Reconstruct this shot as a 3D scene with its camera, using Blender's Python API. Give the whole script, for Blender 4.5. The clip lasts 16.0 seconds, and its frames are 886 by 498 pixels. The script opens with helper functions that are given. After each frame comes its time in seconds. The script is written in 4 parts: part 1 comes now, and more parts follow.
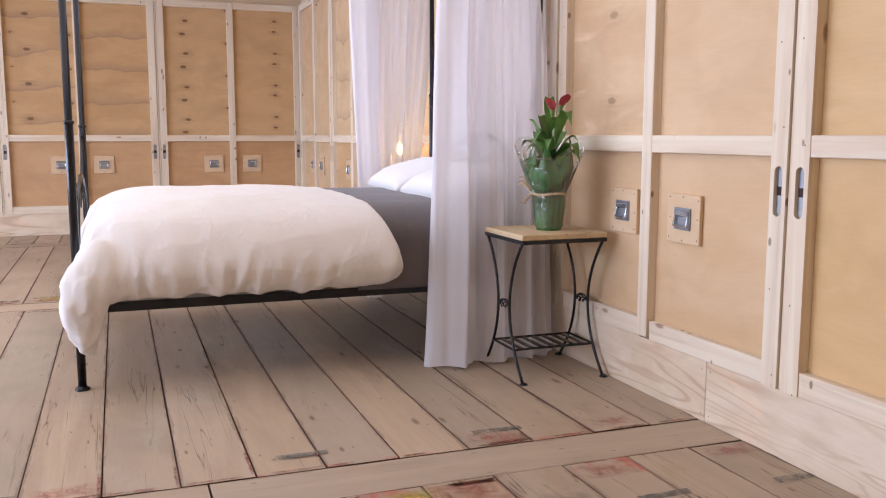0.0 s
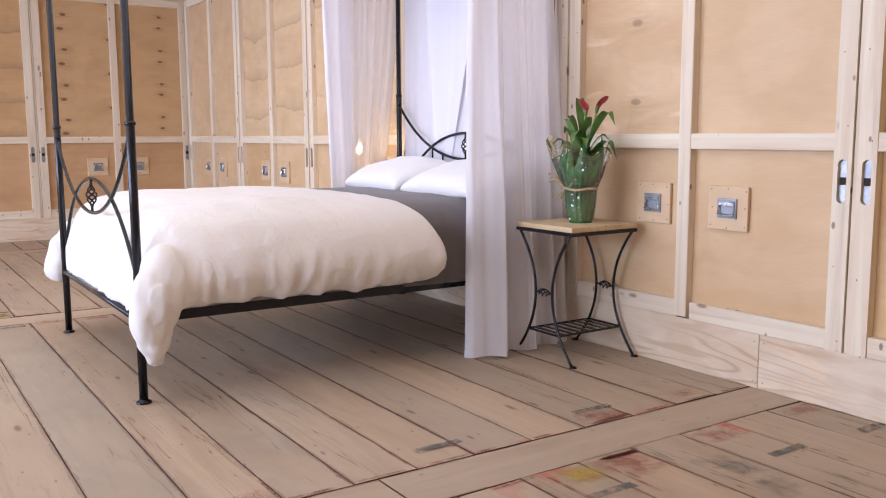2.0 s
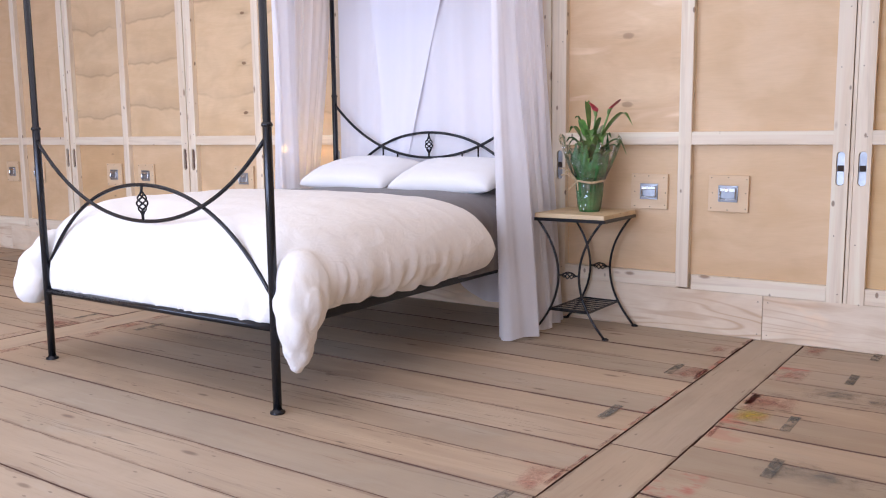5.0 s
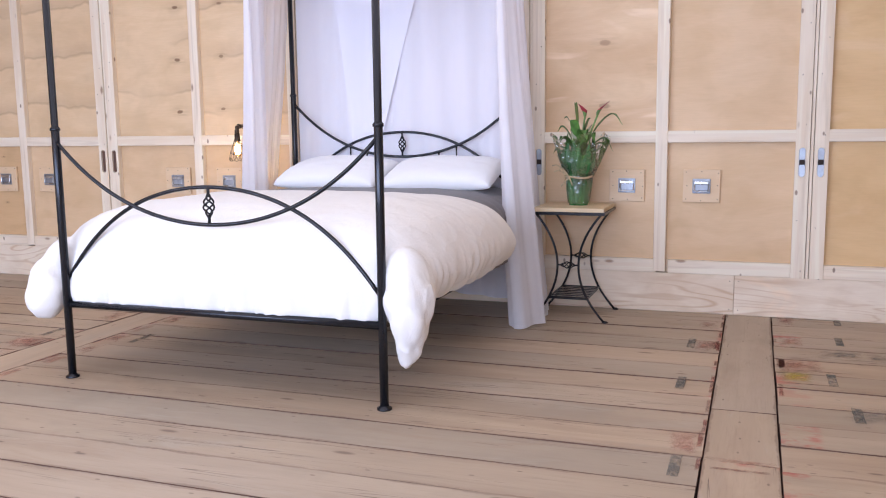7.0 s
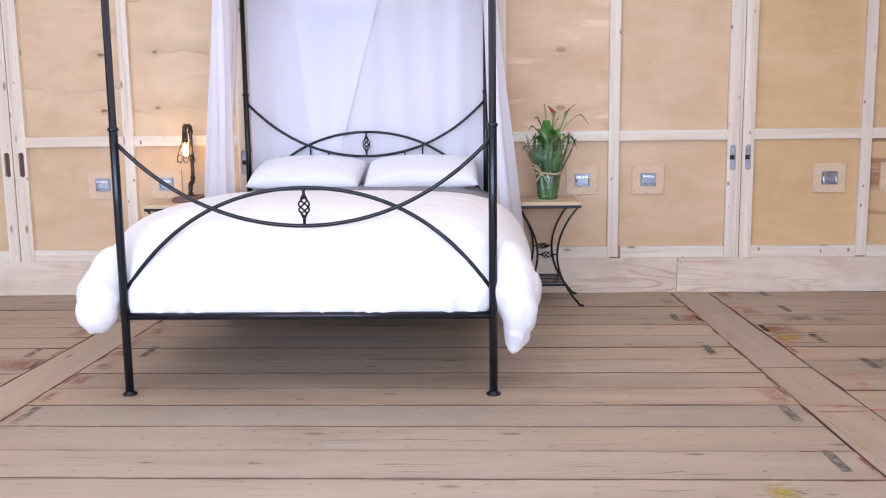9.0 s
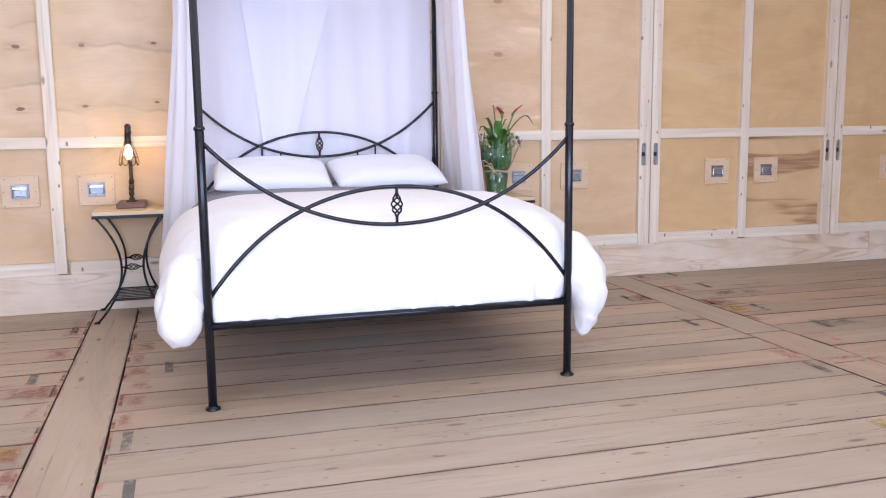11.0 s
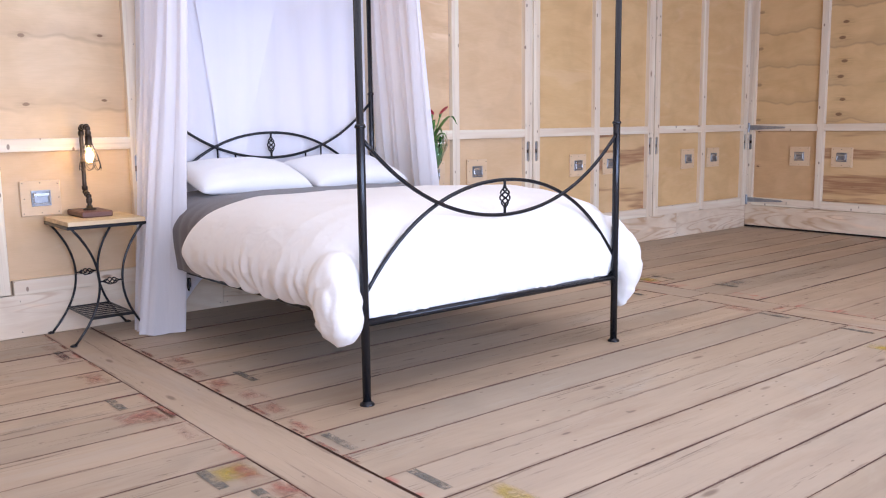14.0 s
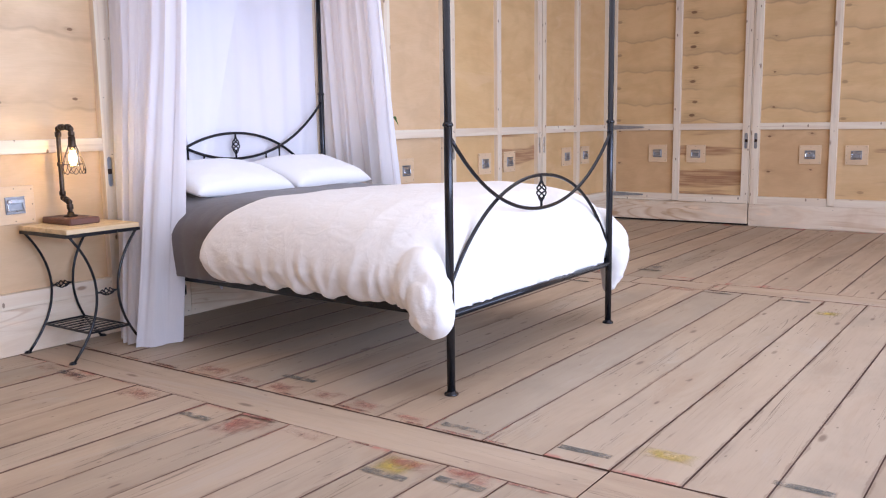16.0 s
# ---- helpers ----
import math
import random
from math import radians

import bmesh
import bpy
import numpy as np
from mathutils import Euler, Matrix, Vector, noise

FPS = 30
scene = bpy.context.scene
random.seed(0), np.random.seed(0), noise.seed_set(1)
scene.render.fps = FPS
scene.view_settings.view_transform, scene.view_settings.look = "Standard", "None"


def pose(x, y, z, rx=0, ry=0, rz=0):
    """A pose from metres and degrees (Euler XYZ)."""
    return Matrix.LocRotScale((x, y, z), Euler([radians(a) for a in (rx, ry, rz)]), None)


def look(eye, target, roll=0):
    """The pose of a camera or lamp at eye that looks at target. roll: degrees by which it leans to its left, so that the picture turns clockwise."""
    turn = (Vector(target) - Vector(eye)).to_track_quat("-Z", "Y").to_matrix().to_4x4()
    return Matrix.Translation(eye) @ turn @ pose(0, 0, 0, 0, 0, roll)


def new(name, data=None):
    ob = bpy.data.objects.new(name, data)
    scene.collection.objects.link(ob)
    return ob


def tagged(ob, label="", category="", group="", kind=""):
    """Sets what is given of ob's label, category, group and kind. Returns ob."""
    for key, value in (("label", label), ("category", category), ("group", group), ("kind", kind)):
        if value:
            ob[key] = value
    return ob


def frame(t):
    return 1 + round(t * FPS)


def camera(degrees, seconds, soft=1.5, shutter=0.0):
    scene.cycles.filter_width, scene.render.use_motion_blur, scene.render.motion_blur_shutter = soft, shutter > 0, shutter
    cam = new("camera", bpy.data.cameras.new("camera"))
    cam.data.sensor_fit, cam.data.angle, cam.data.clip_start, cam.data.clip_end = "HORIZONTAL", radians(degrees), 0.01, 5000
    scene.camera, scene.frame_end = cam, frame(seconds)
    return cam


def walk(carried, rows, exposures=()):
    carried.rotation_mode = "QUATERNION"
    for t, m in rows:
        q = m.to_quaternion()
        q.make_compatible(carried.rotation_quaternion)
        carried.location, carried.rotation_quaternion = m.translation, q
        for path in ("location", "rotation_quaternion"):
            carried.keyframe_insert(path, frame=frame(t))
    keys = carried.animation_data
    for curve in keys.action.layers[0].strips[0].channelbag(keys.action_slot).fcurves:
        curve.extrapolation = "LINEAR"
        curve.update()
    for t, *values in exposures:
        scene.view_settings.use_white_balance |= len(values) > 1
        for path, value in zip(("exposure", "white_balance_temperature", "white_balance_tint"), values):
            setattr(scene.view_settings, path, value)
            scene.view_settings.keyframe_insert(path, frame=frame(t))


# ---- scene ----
cam = camera(53.8, 16.0, 1.1)
METRES, EYE, TILT, LEAN, TURN = 10.9, 1.10, 0.0, 0.0, -20.4
ROWS = [
    (0.0, 0.0, 0.0, 0.0, 0.01, -7.39, -0.07),
    (0.5, -0.0236, -0.0025, -0.0001, -2.91, -7.38, -0.0),
    (1.0, -0.0485, -0.0039, 0.0001, -5.98, -7.41, 0.1),
    (1.5, -0.0758, -0.0037, -0.0002, -9.35, -7.38, 0.17),
    (2.0, -0.1049, -0.0017, 0.0, -12.98, -7.42, 0.26),
    (2.5, -0.1346, 0.0018, 0.0003, -16.7, -7.46, 0.36),
    (3.0, -0.1644, 0.0083, 0.0007, -20.55, -7.52, 0.4),
    (3.5, -0.1934, 0.0159, 0.0012, -24.34, -7.59, 0.48),
    (4.0, -0.2205, 0.0251, 0.0014, -27.97, -7.62, 0.54),
    (6.5, -0.3465, 0.0963, 0.0031, -45.93, -7.85, 0.7),
    (7.0, -0.3713, 0.1179, 0.0036, -49.97, -7.92, 0.71),
    (7.5, -0.3953, 0.1417, 0.0042, -54.14, -8.0, 0.68),
    (8.0, -0.4175, 0.168, 0.0044, -58.37, -8.04, 0.7),
    (8.5, -0.4403, 0.1973, 0.0048, -62.96, -8.08, 0.68),
    (9.0, -0.4604, 0.2286, 0.0053, -67.53, -8.13, 0.7),
    (11.5, -0.516, 0.3965, 0.006, -90.1, -8.24, 0.61),
    (12.0, -0.5189, 0.4266, 0.006, -93.84, -8.25, 0.62),
    (12.5, -0.5198, 0.4574, 0.0057, -97.56, -8.22, 0.65),
    (13.0, -0.5187, 0.4893, 0.0059, -101.4, -8.24, 0.66),
    (13.5, -0.5151, 0.5216, 0.0059, -105.3, -8.25, 0.7),
    (14.0, -0.5094, 0.5544, 0.006, -109.36, -8.26, 0.71),
    (14.5, -0.5014, 0.5855, 0.006, -113.36, -8.27, 0.72),
    (15.0, -0.4913, 0.6147, 0.006, -117.29, -8.27, 0.75),
    (15.5, -0.4807, 0.642, 0.0063, -121.03, -8.31, 0.77),
    (16.0, -0.4691, 0.6663, 0.0061, -124.44, -8.31, 0.82),
]
walk(cam, [(t, pose(0, 0, EYE, TILT, LEAN, TURN) @ pose(METRES * x, METRES * y, METRES * z, 90 + pitch, roll, yaw)) for t, x, y, z, yaw, pitch, roll in ROWS],
     [(0.0, 0.14, 6800, 10), (4.0, 0.06, 6600, 10), (7.0, -0.02, 6400, 10), (9.0, 0.0, 6300, 10), (12.5, 0.04, 6250, 10), (16.0, 0.10, 6250, 10)])

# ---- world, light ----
LIGHT = dict(sky=0.14, sun=2.5, window=530.0, top_fill=84.0, bulb=3.4)
world = bpy.data.worlds.new("world")
scene.world = world
world.use_nodes = True
wn = world.node_tree.nodes
sky = wn.new("ShaderNodeTexSky")
sky.sky_type, sky.sun_disc = "NISHITA", False
sky.sun_elevation, sky.sun_rotation = radians(18), radians(90)
world.node_tree.links.new(sky.outputs[0], wn["Background"].inputs[0])
wn["Background"].inputs[1].default_value = LIGHT["sky"]
sun = new("sun", bpy.data.lights.new("sun", "SUN"))
sun.data.energy, sun.data.angle, sun.data.color = LIGHT["sun"], radians(0.5), (1, 0.95, 0.88)
sun.matrix_world = look((20, 0, 6.5), (0, 0, 0))
daylight = new("daylight", bpy.data.lights.new("daylight", "AREA"))
daylight.data.shape, daylight.data.size, daylight.data.size_y = "RECTANGLE", 9.0, 1.75
daylight.data.energy, daylight.data.color = LIGHT["window"], (0.605, 0.725, 1.06)
daylight.matrix_world = look((-6.28, 5.7, 1.68), (0, 5.7, 1.40))

# Made-up overhead fill that lifts the bed's top and the floor.
overhead_fill = new("overhead_fill", bpy.data.lights.new("overhead_fill", "AREA"))
overhead_fill.data.shape, overhead_fill.data.size, overhead_fill.data.size_y = "RECTANGLE", 3.9, 4.9
overhead_fill.data.energy, overhead_fill.data.color = LIGHT["top_fill"], (0.96, 0.84, 0.83)
overhead_fill.matrix_world = pose(-0.75, 4.7, 2.74)

# ---- materials ----


class Nodes:
    def __init__(self, name):
        self.mat = bpy.data.materials.new(name)
        self.mat.use_nodes = True
        self.tree = self.mat.node_tree
        self.bsdf = self.tree.nodes["Principled BSDF"]
        self.out = self.tree.nodes["Material Output"]

    def put(self, socket, value):
        if isinstance(value, bpy.types.NodeSocket):
            self.tree.links.new(value, socket)
        elif isinstance(value, (tuple, list)) and len(value) == 3 and len(socket.default_value) == 4:
            socket.default_value = (*value, 1)
        else:
            socket.default_value = value

    def add(self, kind, out=0, props=(), **inputs):
        node = self.tree.nodes.new("ShaderNode" + kind)
        props = dict(props)
        if "operation" in props:
            node.operation = props["operation"]
        if "data_type" in props:
            node.data_type, node.blend_type = props["data_type"], props["blend_type"]
        if "interpolation_type" in props:
            node.interpolation_type = props["interpolation_type"]
        if "voronoi_dimensions" in props:
            node.voronoi_dimensions = props["voronoi_dimensions"]
        for key, value in inputs.items():
            key = int(key[1:]) if key[0] == "i" and key[1:].isdigit() else key
            self.put(node.inputs[key], value)
        return node.outputs[out]

    def math(self, op, a, b=0.0, c=0.0):
        return self.add("Math", 0, dict(operation=op), i0=a, i1=b, i2=c)

    def mix(self, fac, a, b, blend="MIX"):
        return self.add("Mix", 2, dict(data_type="RGBA", blend_type=blend), i0=fac, i6=a, i7=b)

    def step(self, x, low, high, to0=0.0, to1=1.0):
        return self.add("MapRange", 0, dict(interpolation_type="SMOOTHSTEP"), i0=x, i1=low, i2=high, i3=to0, i4=to1)

    def coords(self, scale=(1, 1, 1), kind="Object", spread=7.0):
        p = self.tree.nodes.new("ShaderNodeTexCoord").outputs[kind]
        rnd = self.add("ObjectInfo", "Random")
        off = self.add("VectorMath", 0, dict(operation="SCALE"), i0=(1.0, 0.37, 0.71), i3=self.math("MULTIPLY", rnd, spread))
        p = self.add("VectorMath", 0, dict(operation="ADD"), i0=p, i1=off)
        return self.add("VectorMath", 0, dict(operation="MULTIPLY"), i0=p, i1=scale)

    def noise(self, p, scale=1.0, detail=3.0, rough=0.55, distortion=0.0):
        return self.add("TexNoise", 0, dict(), Vector=p, Scale=scale, Detail=detail, Roughness=rough, Distortion=distortion)

    def bump(self, height, strength, distance):
        self.put(self.bsdf.inputs["Normal"], self.add("Bump", 0, dict(), Strength=strength, Distance=distance, Height=height))

    def done(self, color, rough, metal=0.0, **more):
        self.put(self.bsdf.inputs["Base Color"], color)
        self.put(self.bsdf.inputs["Roughness"], rough)
        self.put(self.bsdf.inputs["Metallic"], metal)
        for key, value in more.items():
            self.put(self.bsdf.inputs[key.replace("_", " ")], value)
        return self.mat


def plywood(name, light, dark, knots=0.0, streaks=0.0, swirl=0.0, bands=0.0, figure=0.0, few=0.40):
    """Rotary-peeled veneer: broad figure, fine grain, repeating knots and streaks along the sheet."""
    n = Nodes(name)
    p = n.coords()
    wide = n.noise(n.coords((0.8, 1, 2.6)), 1.6, 4, 0.6, 1.2)
    fine = n.noise(n.coords((4, 4, 60)), 3.0, 3)
    cloud = n.noise(n.coords((1, 1, 1)), 3.5, 3, 0.5, 0.6)
    col = n.mix(n.step(wide, 0.3, 0.75), light, dark)
    col = n.mix(n.step(cloud, 0.45, 0.75, 0, 0.35), col, tuple(c * 0.82 for c in dark))
    col = n.mix(n.step(fine, 0.35, 0.8, 0, 0.13), col, tuple(c * 0.7 for c in dark))
    split = n.add("SeparateXYZ", 0, dict(), i0=p).node
    z = split.outputs[2]
    wob = n.noise(n.coords((1.6, 1, 0.9)), 1.3, 3, 0.55)
    if streaks:
        w = n.math("MULTIPLY_ADD", wob, 0.24, z)
        f = n.math("FRACT", n.math("DIVIDE", w, 0.37))
        d = n.math("ABSOLUTE", n.math("SUBTRACT", f, 0.5))
        line = n.step(d, 0.0, 0.055, 1, 0)
        edge = n.step(n.math("SUBTRACT", f, 0.5), 0.0, 0.30, 1, 0)
        half = n.math("MULTIPLY", edge, n.step(f, 0.49, 0.51))
        patch = n.step(n.noise(n.coords((1.3, 1, 1.0)), 1.1, 2), 0.30, 0.52)
        m = n.math("MULTIPLY", n.math("MAXIMUM", line, n.math("MULTIPLY", half, 0.55)), patch)
        col = n.mix(n.math("MULTIPLY", m, streaks), col, (0.33, 0.205, 0.12))
    if swirl:
        s = n.noise(n.coords((0.55, 1, 1.7)), 2.3, 3, 0.5, 2.2)
        col = n.mix(n.step(s, 0.56, 0.74, 0, swirl), col, (0.86, 0.66, 0.47))
        col = n.mix(n.step(s, 0.30, 0.18, 0, swirl), col, (0.42, 0.25, 0.13))
    if figure:
        s = n.noise(n.coords((0.32, 1, 2.2)), 1.5, 2, 0.45, 1.6)
        lines = n.math("ABSOLUTE", n.math("SUBTRACT", n.math("FRACT", n.math("MULTIPLY", s, 9.0)), 0.5))
        where = n.step(n.noise(n.coords((0.6, 1, 1.2)), 1.4, 2), 0.36, 0.6)
        col = n.mix(n.math("MULTIPLY", n.step(lines, 0.0, 0.22, figure, 0), where), col, (0.50, 0.31, 0.17))
    if bands:
        s = n.noise(n.coords((0.35, 1, 3.4)), 1.5, 3, 0.5, 0.5)
        fibre = n.step(n.noise(n.coords((2.2, 1, 46)), 1.0, 3, 0.6), 0.32, 0.62, 0.35, 1.0)
        col = n.mix(n.math("MULTIPLY", n.step(s, 0.54, 0.61, 0, bands), fibre), col, (0.33, 0.165, 0.085))
    if knots:
        flat = n.add("CombineXYZ", 0, dict(), i0=n.math("MULTIPLY", split.outputs[0], 2.7), i1=n.math("MULTIPLY", n.math("FRACT", n.math("DIVIDE", n.math("MULTIPLY_ADD", n.noise(p, 1.3, 1), 0.05, z), 0.37)), 2.0))
        v = n.add("TexVoronoi", 0, dict(voronoi_dimensions="2D"), Vector=flat, Scale=1.0, Randomness=0.85)
        pick = n.add("SeparateColor", 0, dict(), i0=v.node.outputs["Color"])
        jag = n.math("MULTIPLY_ADD", n.noise(p, 26, 2), 0.05, n.math("SUBTRACT", v, 0.025))
        jag = n.math("DIVIDE", jag, n.math("MULTIPLY_ADD", pick, 1.3, 0.35))
        show = n.step(pick.node.outputs[1], few, few + 0.05)
        tail = n.math("MULTIPLY", show, n.math("MULTIPLY", n.step(jag, 0.05, 0.26, 0.32, 0), n.step(n.noise(n.coords((5, 1, 60)), 1.0, 3), 0.35, 0.65)))
        ring = n.math("MULTIPLY", show, n.step(jag, 0.040, 0.078, 0.95, 0))
        col = n.mix(n.math("MULTIPLY", n.math("MAXIMUM", ring, tail), knots), col, (0.17, 0.08, 0.035))
    n.bump(fine, 0.12, 0.002)
    return n.done(col, n.step(cloud, 0.3, 0.7, 0.48, 0.62))


def lumber(name, light, dark, axis=2, knots=0.6, rough=0.6, saw=0.15, stain=None):
    """Planed softwood with the grain along one axis, and small knots."""
    n = Nodes(name)
    stretch = [34.0, 34.0, 34.0]
    stretch[axis] = 1.4
    ringed = [7.0, 7.0, 7.0]
    ringed[axis] = 0.7
    g = n.noise(n.coords(tuple(stretch)), 1.0, 4, 0.6, 0.4)
    r = n.noise(n.coords(tuple(ringed)), 1.6, 3, 0.5, 1.0)
    col = n.mix(n.step(r, 0.3, 0.7), light, dark)
    col = n.mix(n.step(g, 0.5, 0.78, 0, 0.5), col, tuple(c * 0.62 for c in dark))
    worn = n.noise(n.coords(tuple(0.45 * q for q in stretch)), 1.0, 3, 0.6, 0.8)
    col = n.mix(n.step(worn, 0.5, 0.66, 0, 0.55), col, tuple(min(0.9, c * 1.16 + 0.03) for c in light))
    col = n.mix(n.step(worn, 0.42, 0.30, 0, 0.45), col, tuple(c * 0.78 for c in dark))
    tone = n.add("ObjectInfo", "Random")
    col = n.mix(n.math("MULTIPLY", tone, 0.35), col, tuple(c * 0.86 for c in light))
    squash = [9.0, 9.0, 9.0]
    squash[axis] = 3.4
    v = n.add("TexVoronoi", 0, dict(), Vector=n.coords(tuple(squash)), Scale=1.0, Randomness=1.0)
    col = n.mix(n.step(v, 0.05, 0.14, knots, 0), col, (0.24, 0.12, 0.055))
    speck = n.add("TexVoronoi", 0, dict(), Vector=n.coords((17, 17, 9)), Scale=1.0, Randomness=1.0)
    chosen = n.add("SeparateColor", 0, dict(), i0=speck.node.outputs["Color"])
    col = n.mix(n.math("MULTIPLY", n.step(speck, 0.10, 0.17, knots, 0), n.step(chosen, 0.6, 0.64)), col, (0.16, 0.085, 0.045))
    if stain:
        s = n.noise(n.coords((1, 1, 1)), 2.3, 4, 0.6, 1.5)
        col = n.mix(n.step(s, 0.5, 0.72, 0, 0.6), col, stain)
    n.bump(g, saw, 0.002)
    return n.done(col, rough)


def floorboard(name):
    """Old sanded planks: grey-brown, checked along the grain, with red paint left at the ends."""
    n = Nodes(name)
    rnd = n.add("ObjectInfo", "Random")
    g = n.noise(n.coords((42, 1.7, 42)), 1.0, 4, 0.62, 0.5)
    broad = n.noise(n.coords((5.5, 0.55, 5)), 1.0, 4, 0.6, 1.2)
    blot = n.noise(n.coords((1.7, 0.9, 1)), 1.4, 4, 0.62, 0.5)
    col = n.mix(n.step(broad, 0.28, 0.72), (0.54, 0.42, 0.30), (0.43, 0.32, 0.225))
    col = n.mix(n.step(rnd, 0.1, 0.9, 0, 0.5), col, (0.44, 0.375, 0.30))
    hue = n.math("FRACT", n.math("MULTIPLY", rnd, 17.3))
    col = n.mix(n.step(hue, 0.40, 1.0, 0, 0.52), col, (0.32, 0.265, 0.20))
    col = n.mix(n.step(blot, 0.5, 0.74, 0, 0.45), col, (0.32, 0.265, 0.20))
    col = n.mix(n.step(g, 0.54, 0.80, 0, 0.18), col, (0.25, 0.18, 0.125))
    damp = n.noise(n.coords((3.2, 0.8, 1)), 1.0, 5, 0.66, 0.8)
    col = n.mix(n.step(damp, 0.52, 0.70, 0, 0.42), col, (0.36, 0.25, 0.165))
    col = n.mix(n.step(damp, 0.44, 0.28, 0, 0.40), col, (0.50, 0.445, 0.375))
    crack = n.noise(n.coords((15, 0.42, 6)), 1.0, 3, 0.62, 0.9)
    line = n.step(n.math("ABSOLUTE", n.math("SUBTRACT", crack, 0.60)), 0.0, 0.010, 1, 0)
    line = n.math("MULTIPLY", line, n.step(n.noise(n.coords((2, 0.8, 1)), 1.3, 2), 0.44, 0.56))
    col = n.mix(n.math("MULTIPLY", line, 0.75), col, (0.075, 0.05, 0.035))
    v = n.add("TexVoronoi", 0, dict(voronoi_dimensions="2D"), Vector=n.coords((8.5, 2.6, 1)), Scale=1.0, Randomness=1.0)
    pick = n.add("SeparateColor", 0, dict(), i0=v.node.outputs["Color"])
    knot = n.math("DIVIDE", v, n.math("MULTIPLY_ADD", pick, 0.9, 0.4))
    col = n.mix(n.math("MULTIPLY", n.step(knot, 0.04, 0.12, 0.7, 0), n.step(pick.node.outputs[1], 0.84, 0.87)), col, (0.13, 0.08, 0.055))
    v = n.add("TexVoronoi", 0, dict(voronoi_dimensions="2D"), Vector=n.coords((14, 6, 1)), Scale=1.0, Randomness=1.0)
    pick = n.add("SeparateColor", 0, dict(), i0=v.node.outputs["Color"])
    col = n.mix(n.math("MULTIPLY", n.step(v, 0.04, 0.075, 0.55, 0), n.step(pick, 0.82, 0.85)), col, (0.10, 0.07, 0.05))
    fine = n.noise(n.coords((130, 7, 130)), 1.0, 3, 0.6)
    col = n.mix(n.step(fine, 0.52, 0.72, 0, 0.13), col, (0.23, 0.17, 0.12))
    across = n.add("SeparateXYZ", 0, dict(), i0=n.tree.nodes.new("ShaderNodeTexCoord").outputs["Generated"]).node.outputs
    lip = n.math("SUBTRACT", 0.5, n.math("ABSOLUTE", n.math("SUBTRACT", across[0], 0.5)))
    ragged = n.noise(n.coords((7, 5, 1)), 1.0, 4, 0.7)
    grime = n.step(n.math("SUBTRACT", lip, n.math("MULTIPLY", n.math("SUBTRACT", ragged, 0.42), 0.20)), 0.004, 0.03, 0.42, 0)
    col = n.mix(grime, col, (0.14, 0.08, 0.055))
    raw = n.tree.nodes.new("ShaderNodeTexCoord").outputs["Object"]
    xyz = n.add("SeparateXYZ", 0, dict(), i0=raw).node
    end = n.step(n.math("ABSOLUTE", xyz.outputs[1]), 1.585, 1.624)
    wear = n.step(n.noise(n.coords((9, 5, 1)), 1.0, 4, 0.65), 0.46, 0.62)
    some = n.step(n.math("FRACT", n.math("MULTIPLY", rnd, 7.7)), 0.15, 0.7)
    col = n.mix(n.math("MULTIPLY", n.math("MULTIPLY", end, wear), n.math("MULTIPLY", some, 0.75)), col, (0.46, 0.075, 0.06))
    n.bump(n.math("SUBTRACT", g, n.math("MULTIPLY", line, 1.5)), 0.22, 0.003)
    return n.done(col, n.step(blot, 0.3, 0.7, 0.50, 0.66))


def plain(name, color, rough, metal=0.0, vary=0.12, scale=30.0, bump=0.05, **more):
    n = Nodes(name)
    s = n.noise(n.coords((1, 1, 1)), scale, 3)
    b = n.noise(n.coords((1, 1, 1)), scale * 0.13, 2)
    col = n.mix(n.step(s, 0.35, 0.7, 0, 1), color, tuple(c * (1 - vary) for c in color))
    col = n.mix(n.step(b, 0.4, 0.7, 0, 1), col, tuple(c * (1 - vary * 1.5) for c in color))
    n.bump(s, bump, 0.002)
    return n.done(col, n.step(b, 0.3, 0.7, rough * 0.9, min(1, rough * 1.12)), metal, **more)


def cloth(name, color, weave=900.0, crease=0.25, sheen=0.2, rumple=0.0):
    n = Nodes(name)
    w = n.noise(n.coords((1, 1, 1)), weave, 1)
    c = n.noise(n.coords((1, 1, 1)), 9, 4, 0.55, 0.6)
    col = n.mix(n.step(w, 0.35, 0.65, 0, 0.5), color, tuple(x * 0.90 for x in color))
    h = n.math("MULTIPLY_ADD", w, 0.06, c)
    if rumple:
        big = n.noise(n.coords((1, 1, 0.7)), 5.5, 3, 0.5, 1.4)
        small = n.noise(n.coords((1, 1, 0.8)), 17, 3, 0.5, 1.0)
        for field, wide, tall in ((big, 0.10, 1.0), (small, 0.12, 0.35)):
            fold = n.step(n.math("ABSOLUTE", n.math("SUBTRACT", field, 0.5)), 0.0, wide, tall * rumple, 0)
            h = n.math("ADD", h, fold)
    n.bump(h, crease, 0.012)
    return n.done(col, 0.92, 0, Sheen_Weight=sheen)


